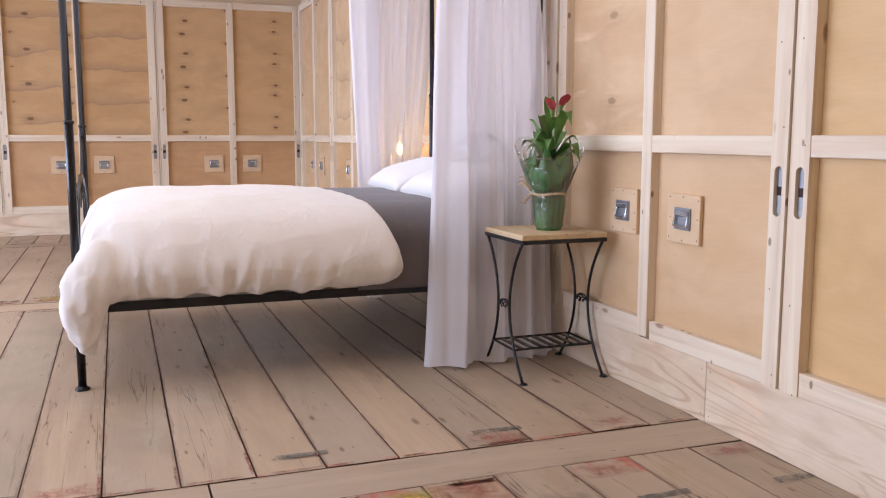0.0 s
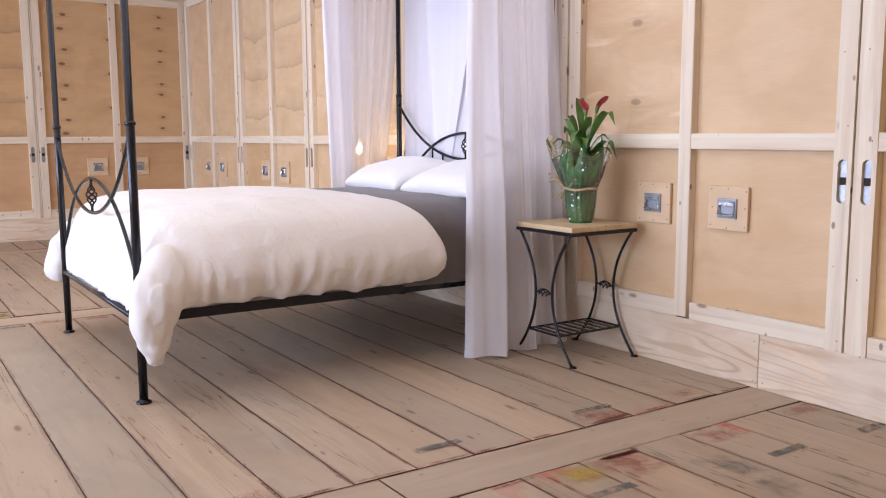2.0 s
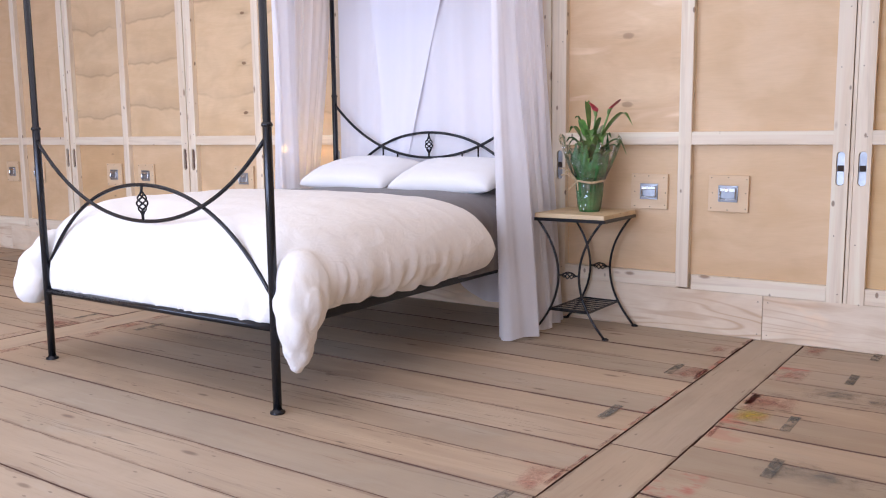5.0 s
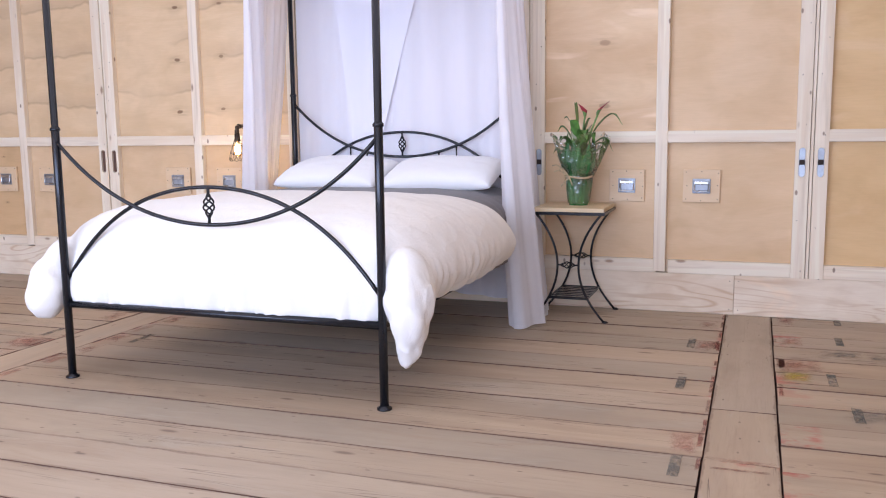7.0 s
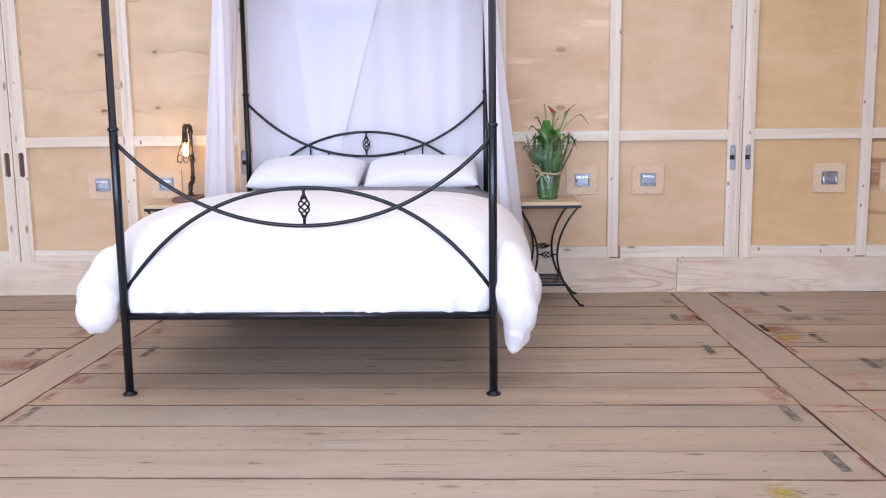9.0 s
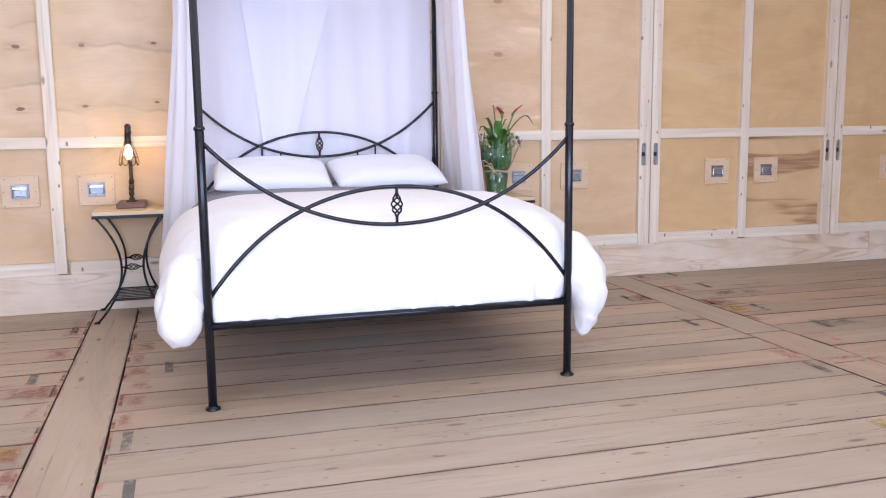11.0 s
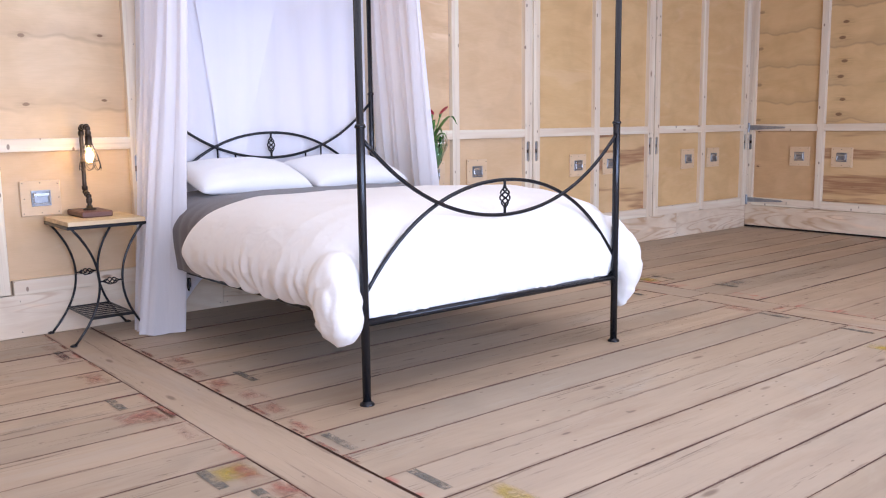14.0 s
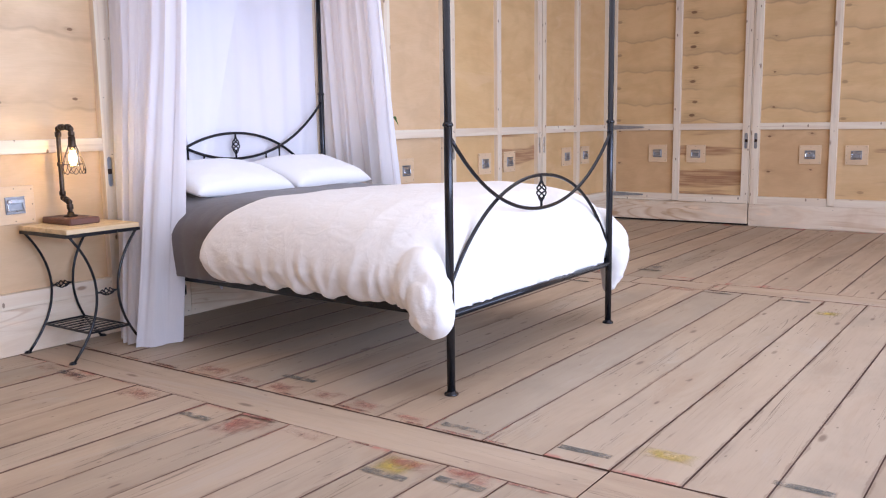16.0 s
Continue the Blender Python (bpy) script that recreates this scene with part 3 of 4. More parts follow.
for i, (ups, lows) in enumerate((((K, K), (R, R)),) + (((A, A), (R, R)),) * 4):
    module(wall_south, i * MOD, ups, lows)
plinth(wall_south, (0.0, 2.44, 4.88, 5 * MOD))

# the door leaf fills the bay of the north wall next to the bed wall
door = empty("door_1", OPEN + 4 * MOD, NORTH, 0)
tagged(door, "closed ledged plywood door with long zinc strap hinges", "door", kind="structure")
module(door, 0, (H, H), (B, K))
part("door_board", box(0.012, MOD - 0.012, -0.01, DEEP + 0.004, 0.022, ZP - 0.003, 0.002), PLINTH, door)
# Solid dark strip that paints the shade under the door leaf.
part("door_gap", box(0.012, MOD - 0.012, -0.006, DEEP - 0.012, 0.002, 0.021), GAP, door, "dark strip for the shade in the gap under the door")
for z in (0.298, 1.068):
    bm = bmesh.new()
    outline = [(0.0, 0.026), (0.02, 0.026), (0.40, 0.009), (0.415, 0.0), (0.40, -0.009), (0.02, -0.026), (0.0, -0.026)]
    loft([[(MOD - 0.035 - u, y, z + v) for u, v in outline] for y in (DEEP + 0.001, DEEP + 0.007)], bm)
    lathe([(0.011, -0.05), (0.011, 0.05)], 10, (MOD - 0.033, DEEP + 0.008, z), bm)
    box(MOD - 0.03, MOD - 0.005, DEEP + 0.001, DEEP + 0.007, z - 0.045, z + 0.045, 0, bm)
    part("strap_hinge", bm, ZINC, door, "long grey zinc strap hinge")

# the open long side: a pier at each end, an added low sill and a head beam
wall_west = link("wall_west", box(OPEN - 0.1, OPEN, NORTH, SOUTH, TOP - 0.06, ROOF), CEIL)
tagged(wall_west, "plywood wall, out of view, with a wide opening to the yard", "wall", kind="structure")
# Unseen sill, added to keep low daylight from under the bed.
part("sill_wall", box(OPEN - 0.1, OPEN, 1.151, 10.249, -0.1, 0.72, 0.003), CEIL, wall_west)
# Unseen piers, placed to limit how wide the daylight falls.
for y0, y1 in ((NORTH - 0.02, 1.15), (10.25, SOUTH + 0.02)):
    part("pier", box(OPEN - 0.1, OPEN, y0, y1, -0.1, TOP - 0.062, 0.003), CEIL, wall_west)

# ---- the iron four-poster bed ----
FOOT_X, HEAD_X, Y_R, Y_L = -0.183, 2.004, 4.012, 5.605
YC = (Y_R + Y_L) / 2
bed = empty("four_poster_bed", (FOOT_X + HEAD_X) / 2, YC, 0)
tagged(bed, "black iron four-poster bed with crossed arches at head and foot", "bed")
base_m = Matrix.Translation((-(FOOT_X + HEAD_X) / 2, -YC, 0))


def bed_part(name, bm, label="", smooth=True, parent=None, material=IRON):
    return part(name, bm, material, parent or bed, label, smooth, base_m if parent is None else None)


POST_TOP = 2.16
for x in (FOOT_X, HEAD_X):
    joint = 1.150 if x == FOOT_X else 1.365
    for y in (Y_R, Y_L):
        p = bed_part("post", lathe([(0.0182, 0.010), (0.0182, joint), (0.0158, joint + 0.004), (0.0158, POST_TOP)], 16, (x, y, 0)), smooth=True)
        bed_part("foot_flange", lathe([(0.031, 0.0), (0.032, 0.003), (0.030, 0.009), (0.021, 0.013), (0.0190, 0.018)], 18, (x, y, 0)), parent=p)
        bed_part("collar", lathe([(0.0170, joint - 0.006), (0.0225, joint - 0.003), (0.0232, joint + 0.003), (0.0205, joint + 0.010), (0.0150, joint + 0.014)], 16, (x, y, 0)), parent=p)
for y in (Y_R, Y_L):
    bm = box(FOOT_X, HEAD_X, y - 0.004, y + 0.004, 0.335, 0.378, 0.001)
    box(FOOT_X, HEAD_X, min(y, y + 0.03 * (1 if y == Y_R else -1)), max(y, y + 0.03 * (1 if y == Y_R else -1)), 0.336, 0.341, 0, bm)
    bed_part("side_rail", bm, "flat black iron side rail", False)
    bed_part("canopy_rail", tube([(FOOT_X, y, POST_TOP - 0.02), (HEAD_X, y, POST_TOP - 0.02)], 0.011))
for x in (FOOT_X, HEAD_X):
    bed_part("canopy_rail", tube([(x, Y_R, POST_TOP - 0.02), (x, Y_L, POST_TOP - 0.02)], 0.011))
    bed_part("end_rail", tube([(x, Y_R, 0.350), (x, Y_L, 0.350)], 0.0165, 12))
    dz = 0.0 if x == FOOT_X else 0.213
    us = [-0.785 + 1.57 * k / 48 for k in range(49)]
    bed_part("hanging_arch", tube([(x - 0.006, YC + u, dz + 0.740 + 0.47 * u * u + 0.17 * u ** 4) for u in us], 0.0088, 10))
    bed_part("standing_arch", tube([(x + 0.008, YC + u, dz + 0.900 - 0.497 * u * u - 0.328 * u ** 4) for u in us], 0.0088, 10))
    bm = tube([(x, YC, dz + 0.735), (x, YC, dz + 0.768), (x, YC, dz + 0.776)], [0.0065, 0.0065, 0.010], 10)
    tube([(x, YC, dz + 0.866), (x, YC, dz + 0.874), (x, YC, dz + 0.902)], [0.010, 0.0065, 0.0065], 10, bm)
    for k in range(4):
        turn = [(2 * math.pi * (k / 4 + 0.85 * s / 16), s / 16) for s in range(17)]
        tube([(x + 0.0235 * math.sin(math.pi * s) ** 0.8 * math.cos(a), YC + 0.0235 * math.sin(math.pi * s) ** 0.8 * math.sin(a), dz + 0.772 + 0.098 * s) for a, s in turn], 0.0042, 6, bm)
    bed_part("basket_finial", bm, "twisted iron basket")
bed_part("lower_head_rail", tube([(HEAD_X, Y_R, 0.62), (HEAD_X, Y_L, 0.62)], 0.0098))
for u in (-0.375, -0.255, 0.255, 0.375):
    bed_part("spindle", tube([(HEAD_X, YC + u, 0.62), (HEAD_X, YC + u, 0.213 + 0.740 + 0.47 * u * u + 0.17 * u ** 4)], 0.0055, 8))
for k in range(9):
    x = FOOT_X + 0.15 + k * 0.235
    bed_part("slat", box(x - 0.04, x + 0.04, Y_R + 0.01, Y_L - 0.01, 0.344, 0.358, 0.002), "dark bed slat", False)

# ---- bedding ----


def ring_points(points, count):
    """Even points on a smooth closed loop through the given (y, z) pairs."""
    loop = smooth_path([(0, y, z) for y, z in points + points[:1]], 10)[:-1]
    length = [0.0]
    for a, b in zip(loop, loop[1:] + loop[:1]):
        length.append(length[-1] + (b - a).length)
    out, i = [], 0
    for k in range(count):
        s = length[-1] * k / count
        while length[i + 1] < s:
            i += 1
        f = (s - length[i]) / max(1e-9, length[i + 1] - length[i])
        q = loop[i].lerp(loop[(i + 1) % len(loop)], f)
        out.append((q.y, q.z))
    return out


def remeshed(bm, voxel, rounds):
    """Fuse overlapping closed shapes into one even skin."""
    ob = link("fuse", bm, LINEN)
    mod = ob.modifiers.new("fuse", "REMESH")
    mod.mode, mod.voxel_size = "VOXEL", voxel
    soft = ob.modifiers.new("soft", "SMOOTH")
    soft.factor, soft.iterations = 0.5, rounds
    me = bpy.data.meshes.new_from_object(ob.evaluated_get(bpy.context.evaluated_depsgraph_get()))
    out = bmesh.new()
    out.from_mesh(me)
    old = ob.data
    bpy.data.objects.remove(ob)
    bpy.data.meshes.remove(old)
    bpy.data.meshes.remove(me)
    return out


def ball(bm, c, r, lean=(0, 0), power=1.0):
    rings = []
    for i in range(1, 16):
        a = math.pi * i / 16
        z = -math.cos(a)
        w = math.sin(a) ** power
        rings.append([(c[0] + r[0] * w * math.cos(b) + lean[0] * z, c[1] + r[1] * w * math.sin(b) + lean[1] * z, c[2] + r[2] * z) for b in (2 * math.pi * k / 20 for k in range(20))])
    return loft(rings, bm)


mattress = link("mattress", box(-0.115, 1.965, 4.045, 5.572, 0.361, 0.68, 0.04), TICKING)
tagged(mattress, "pale deep mattress on the iron bed frame", "mattress")

# grey coverlet over the head half of the mattress, hanging to the side rails
def coverlet(u, v):
    x = 1.04 + 0.93 * v
    s = (u - 0.5) * 2
    side = abs(s)
    rise = 0.008 * max(0.0, min(1.0, (x - 1.05) / 0.12)) * (1 - 0.5 * max(0.0, min(1.0, (x - 1.55) / 0.3)))
    if side < 0.66:
        y, z = YC + s / 0.66 * 0.55, 0.765 + rise - 0.012 * (side / 0.66) ** 4
    elif side < 0.78:
        a = (side - 0.66) / 0.12 * math.pi / 2
        y, z = YC + math.copysign(0.55 + 0.312 * math.sin(a), s), 0.753 + rise - (0.15 + rise) * (1 - math.cos(a))
    else:
        f = (side - 0.78) / 0.22
        y, z = YC + math.copysign(0.862 + 0.008 * math.sin(3 * f + x * 9), s), 0.603 - 0.225 * f
    y += math.copysign(0.006 * math.sin(x * 31 + 2 * side), s) * (side > 0.7)
    z += 0.006 * noise.noise((x * 4, y * 4, 1.0)) * (side < 0.7)
    return (x, y, z)


bm = grid_mesh(coverlet, 120, 60)
blanket = link("coverlet", bm, GREY, True)
thick = blanket.modifiers.new("thick", "SOLIDIFY")
thick.thickness = 0.012
tagged(blanket, "dark grey cotton coverlet turned down below the pillows", "blanket")

# duvet: puffed body, with its two foot corners hanging outside the posts
SECTION = [(3.945, 0.395), (3.865, 0.430), (3.822, 0.530), (3.862, 0.655), (3.975, 0.770), (4.20, 0.835), (4.55, 0.850), (4.81, 0.852),
           (5.07, 0.850), (5.42, 0.835), (5.645, 0.770), (5.755, 0.655), (5.795, 0.530), (5.755, 0.430), (5.675, 0.395), (5.20, 0.46), (4.81, 0.48), (4.42, 0.46)]
rings = []
ring = ring_points(SECTION, 90)
for x, sy, up, low in ((-0.172, 0.772, 0.57, 0.352), (-0.168, 0.785, 0.64, 0.350), (-0.150, 0.800, 0.705, 0.362), (-0.105, 0.905, 0.750, 0.384), (-0.03, 0.965, 0.785, 0.387), (0.06, 0.985, 0.806, 0.39), (0.2, 1.0, 0.820, 0.395), (0.4, 1.0, 0.822, 0.395),
                       (0.6, 1.0, 0.820, 0.395), (0.8, 1.0, 0.812, 0.395), (0.98, 1.0, 0.802, 0.395), (1.10, 1.0, 0.795, 0.397), (1.18, 1.0, 0.792, 0.40), (1.225, 0.995, 0.79, 0.405), (1.252, 0.982, 0.785, 0.425), (1.262, 0.965, 0.765, 0.46)):
    back = 0.30 * max(0, x - 0.98)
    shape = [(y, 0.395 if x < -0.09 and z < 0.49 else z) for y, z in ring]
    rings.append([(x - back * max(0, min(1, (z - 0.5) / 0.3)) - 0.25 * back * ((y - YC) / 0.98) ** 4, YC + (y - YC) * sy, low + (z - 0.395) / 0.457 * (up - low)) for y, z in shape])
bm = loft(rings)
# the corner that faces the plant hangs lower than the other
for c, r, lean in (((-0.090, 3.930, 0.52), (0.105, 0.100, 0.14), (0, 0.02)), ((-0.145, 3.905, 0.45), (0.095, 0.092, 0.14), (0, 0)), ((-0.168, 3.900, 0.38), (0.082, 0.074, 0.12), (0, 0)),
                   ((-0.160, 3.910, 0.31), (0.064, 0.050, 0.10), (0, 0)), ((-0.140, 3.925, 0.245), (0.040, 0.028, 0.075), (0, 0)), ((-0.124, 3.935, 0.205), (0.020, 0.016, 0.045), (0, 0)),
                   ((-0.085, 5.690, 0.51), (0.115, 0.100, 0.14), (0, -0.02)), ((-0.155, 5.720, 0.44), (0.095, 0.090, 0.12), (0, 0)), ((-0.188, 5.718, 0.375), (0.082, 0.084, 0.10), (0, 0))):
    ball(bm, c, r, lean)
bm = remeshed(bm, 0.011, 6)
bm.normal_update()
shift = []
for v in bm.verts:
    p, q = v.co, v.normal
    side = max(0.0, abs(p.y - YC) - 0.80) / 0.18
    front = max(0.0, min(1.0, (0.0 - p.x) / 0.12))
    hem = max(0.0, min(1.0, (0.62 - p.z) / 0.22))
    along = p.x if side > front else p.y
    wander = noise.noise((along * 3.1, p.z * 1.5, 4.0))
    pleat = math.sin(along * 58 + 13 * wander) + 0.7 * math.sin(along * 37 + 11 * noise.noise((along * 2.3, p.z * 2, 9.0)))
    d = 0.0135 * pleat * hem ** 1.3 * (min(1, side) + 0.6 * front) * (0.5 + 0.9 * abs(wander))
    d += 0.010 * noise.noise((p.x * 2.6, p.y * 2.2, p.z * 3)) + 0.003 * noise.noise((p.x * 9, p.y * 8, p.z * 9))
    hang = min(1.0, 2 * side) * max(0.0, min(1.0, (0.10 - p.x) / 0.10)) * max(0.0, min(1.0, (0.58 - p.z) / 0.15))
    d *= 1 - 0.7 * hang
    ridge = 1 - abs(noise.noise((p.x * 10 + 2, p.y * 10, p.z * 4.5 + 5 * p.x)))
    d += hang * (0.013 * ridge ** 3 - 0.006)
    ridge = 1 - abs(noise.noise((p.y * 5.5 + 7, p.z * 2.2 + 0.8 * p.y, 2.0)))
    d += 0.012 * front * (1 - min(1.0, side)) * ridge ** 7 * max(0.0, min(1.0, (0.72 - p.z) / 0.2))
    crease = 1 - abs(noise.noise((p.x * 4.0 + 3, p.y * 2.6, p.z * 6.0)))
    d += 0.003 * crease ** 8
    tuck = 1 - abs(noise.noise((p.x * 9.0 + 1, p.y * 9.0, p.z * 4.0)))
    d += 0.010 * tuck ** 7 * hem * min(1, side + front)
    if p.z < 0.6 and p.x < 0.12 and side > 0:
        fold = math.sin(math.atan2(p.x + 0.09, p.z - 0.75) * 31 + 4 * noise.noise((p.x * 6, p.y * 6, p.z * 6)))
        d += 0.003 * fold * min(1, side) * hem
    sag = max(0.0, 1 - abs(p.z - 0.40) / 0.14) * max(0.0, min(1.0, (p.x - 0.10) / 0.12)) * min(1.0, side)
    p = p + Vector((0, 0, 0.017 * sag * math.sin(along * 29 + 8 * noise.noise((along * 2.0, 1, 1)))))
    shift.append(p + q * d)
for v, p in zip(bm.verts, shift):
    v.co = p
duvet = link("duvet", bm, LINEN, True)
tagged(duvet, "puffy white linen duvet hanging over the bed's sides and foot", "duvet")


def pillow(y, lean, seed):
    """A plump pillow with drawn-in corners."""
    def skin(sign):
        def f(u, v):
            a, b = 2 * u - 1, 2 * v - 1
            edge = (1 - abs(a) ** 3.2) * (1 - abs(b) ** 3.0)
            h = 0.095 * max(0, edge) ** 0.42
            w = 1 - 0.045 * (b * b) * (1 - abs(a)) - 0.0
            q = 1 - 0.06 * (a * a) * (1 - abs(b))
            h += (0.010 * noise.noise((a * 2 + seed, b * 2, 3.0)) + 0.004 * noise.noise((a * 6 + seed, b * 6, 3.0))) * max(0, edge) ** 0.5
            return (0.235 * b * q, 0.352 * a * w, sign * h * (1.0 if sign > 0 else 0.5))
        return f
    bm = grid_mesh(skin(1), 40, 28)
    grid_mesh(skin(-1), 40, 28, bm)
    bmesh.ops.remove_doubles(bm, verts=bm.verts[:], dist=0.002)
    bmesh.ops.recalc_face_normals(bm, faces=bm.faces[:])
    ob = link("pillow", bm, PILLOW, True)
    ob.matrix_basis = pose(1.735, y, 0.846, 0, -15, 0) @ pose(0, 0, 0, 0, 0, lean)
    return tagged(ob, "plump white cotton pillow leaning on the headboard", "pillow", "pillows on the bed")


pillow(4.425, 1.5, 0.0)
pillow(5.150, -2, 5.0)

# ---- sheer curtains on the canopy ----


def curtain_side(foot, y_top, x_top, label, seed):
    """A gathered voile drop: its footprint on the floor, drawn together towards the canopy rail."""
    low = smooth_path([(x, y, 0) for x, y in foot], 14)
    x0, x1 = min(p.x for p in low), low[-1].x
    y_mid = sum(p.y for p in low) / len(low)
    def f(u, v):
        i = u * (len(low) - 1)
        k = min(int(i), len(low) - 2)
        p = low[k].lerp(low[k + 1], i - k)
        h = 1 - v
        xt = x_top + (2.035 - x_top) * (p.x - min(x0, x1)) / abs(x1 - x0)
        grip = h ** 0.8
        x = p.x + (xt - p.x) * grip
        y = y_top + (y_mid - y_top) * v ** 1.25 + (p.y - y_mid) * (0.28 + 0.72 * v)
        ph = u * 60 + seed
        y += (0.006 + 0.006 * v) * math.sin(ph + 1.5 * noise.noise((u * 5, v * 2, seed))) * (0.5 + h)
        x += 0.006 * math.cos(ph * 0.8 + 2 * noise.noise((u * 4, v * 2.5, seed + 3)))
        y += 0.012 * noise.noise((u * 7, v * 3.0, seed + 6)) * math.sin(math.pi * v)
        y += 0.0014 * math.sin(u * 168 + seed + 3 * noise.noise((u * 9, v * 1.5, seed + 8)))
        hem = 0.012 + 0.011 * noise.noise((u * 9, 0.0, seed)) * v
        return (x, y, hem + (POST_TOP - 0.022) * h)
    ob = link("curtain", grid_mesh(f, 300, 70), VOILE, True)
    return tagged(ob, label, "curtain", "bed curtains")


curtain_side([(1.44, 3.93), (1.37, 3.90), (1.335, 3.85), (1.40, 3.79), (1.505, 3.735), (1.545, 3.79), (1.60, 3.85), (1.66, 3.80), (1.72, 3.76), (1.76, 3.83), (1.82, 3.86), (1.88, 3.80), (1.93, 3.86), (1.98, 3.83), (2.04, 3.90)],
             4.000, 1.47, "sheer white voile bed curtain beside the potted lily", 0.4)
curtain_side([(1.66, 5.63), (1.59, 5.63), (1.555, 5.66), (1.57, 5.74), (1.60, 5.82), (1.63, 5.87), (1.67, 5.85), (1.69, 5.79), (1.72, 5.80), (1.75, 5.85), (1.78, 5.80), (1.81, 5.84), (1.84, 5.79), (1.88, 5.80)],
             5.625, 1.43, "sheer white voile bed curtain beside the pipe lamp", 2.1)


HEM = ((4.03, 0.03), (4.43, 0.05), (4.70, 0.20), (4.85, 0.27), (4.95, 0.13), (5.06, 0.29), (5.25, 0.24), (5.45, 0.08), (5.60, 0.04))


def curtain_back(u, v):
    y = 4.03 + 1.555 * u
    k = max(i for i, (a, _) in enumerate(HEM[:-1]) if a <= y + 1e-6)
    f = (y - HEM[k][0]) / (HEM[k + 1][0] - HEM[k][0])
    low = HEM[k][1] + (HEM[k + 1][1] - HEM[k][1]) * f * f * (3 - 2 * f)
    z = POST_TOP - 0.01 - (POST_TOP - 0.01 - low) * v
    ph = 15 * math.pi * u + 2.2 * noise.noise((u * 4, v * 0.8, 2.0))
    return (2.045 + (0.006 + 0.010 * v) * math.sin(ph) + 0.008 * noise.noise((u * 6, v * 2, 7.0)), y, z)


back = link("curtain", grid_mesh(curtain_back, 150, 50), VOILE_DENSE, True)
tagged(back, "white voile curtain hanging flat behind the headboard", "curtain", "bed curtains")


def tail(u, v):
    z = POST_TOP - 0.01 - 1.22 * v
    wide = 0.66 - 0.50 * v ** 0.9
    y = 4.98 + 0.10 * v + (0.5 - u) * wide
    return (2.028 - 0.006 * math.sin(u * 9 + 2 * v) - 0.010 * v, y, z)


part("tail", grid_mesh(tail, 30, 40), VOILE_DENSE, back, "gathered tail of voile", True)


def swag(u, v):
    y = Y_R + 0.03 + (Y_L - Y_R - 0.06) * u
    x = 1.45 + 0.52 * v
    sag = math.sin(math.pi * u) ** 0.8
    return (x, y, POST_TOP - 0.035 - (0.075 + 0.08 * v) * sag + 0.012 * math.sin(11 * u + 3 * v))


tagged(link("canopy_drape", grid_mesh(swag, 60, 16), VOILE_DENSE, True), "white voile draped over the canopy rails", "drape")

# ---- bedside tables ----


def bedside_table(x, y, label):
    """Slatted-shelf iron table: four bowed legs, a thin frame and a pine top."""
    t = empty("bedside_table", x, y, 0)
    tagged(t, label, "table", "bedside tables")
    bm = bmesh.new()
    for k in range(4):
        box(-0.212 + k * 0.106, -0.2125 + (k + 1) * 0.106, -0.207, 0.207, 0.644, 0.668, 0.002, bm)
    part("tabletop", bm, TABLE_WOOD, t, "pale pine plank top")
    bm = bmesh.new()
    for s in (-1, 1):
        box(s * 0.205 - 0.006, s * 0.205 + 0.006, -0.211, 0.211, 0.626, 0.643, 0.001, bm)
        box(-0.198, 0.198, s * 0.205 - 0.006, s * 0.205 + 0.006, 0.626, 0.643, 0.001, bm)
    part("top_frame", bm, IRON, t)
    bow = lambda z: 0.062 + 0.140 * ((z - 0.33) / 0.315) ** 2
    for sx in (-1, 1):
        for sy in (-1, 1):
            zs = [0.008 + (0.630 - 0.008) * k / 26 for k in range(27)]
            leg = part("leg", tube([(sx * 0.203, sy * bow(z), z) for z in zs], 0.0068, 8), IRON, t, "", True)
            part("foot_pad", lathe([(0.019, 0), (0.020, 0.003), (0.015, 0.008), (0.006, 0.012)], 12, (sx * 0.203, sy * (bow(0.0) + 0.004), 0)), IRON, leg, "", True)
        bm = tube([(sx * 0.203, -0.064, 0.333), (sx * 0.203, -0.040, 0.333)], 0.005, 6)
        tube([(sx * 0.203, 0.040, 0.333), (sx * 0.203, 0.064, 0.333)], 0.005, 6, bm)
        for k in range(4):
            turn = [(2 * math.pi * (k / 4 + 0.8 * q / 14), q / 14) for q in range(15)]
            tube([(sx * 0.203 + 0.019 * math.sin(math.pi * q) ** 0.8 * math.cos(a), -0.042 + 0.084 * q, 0.333 + 0.019 * math.sin(math.pi * q) ** 0.8 * math.sin(a)) for a, q in turn], 0.0034, 6, bm)
        part("scroll", bm, IRON, t, "small twisted iron basket", True)
    z = 0.135
    w = bow(z)
    bm = bmesh.new()
    for s in (-1, 1):
        tube([(s * 0.203, -w, z), (s * 0.203, w, z)], 0.0058, 8, bm)
        tube([(-0.203, s * w, z), (0.203, s * w, z)], 0.0058, 8, bm)
    part("shelf_frame", bm, IRON, t)
    for k in range(7):
        xk = -0.16 + 0.32 * k / 6
        part("shelf_bar", box(xk - 0.011, xk + 0.011, -w, w, z - 0.002, z + 0.003, 0.0008), IRON, t)
    return t


table_plant = bedside_table(1.855, 3.632, "black iron bedside table with pine top under the potted lily")
table_lamp = bedside_table(1.880, 5.998, "black iron bedside table with pine top under the pipe lamp")

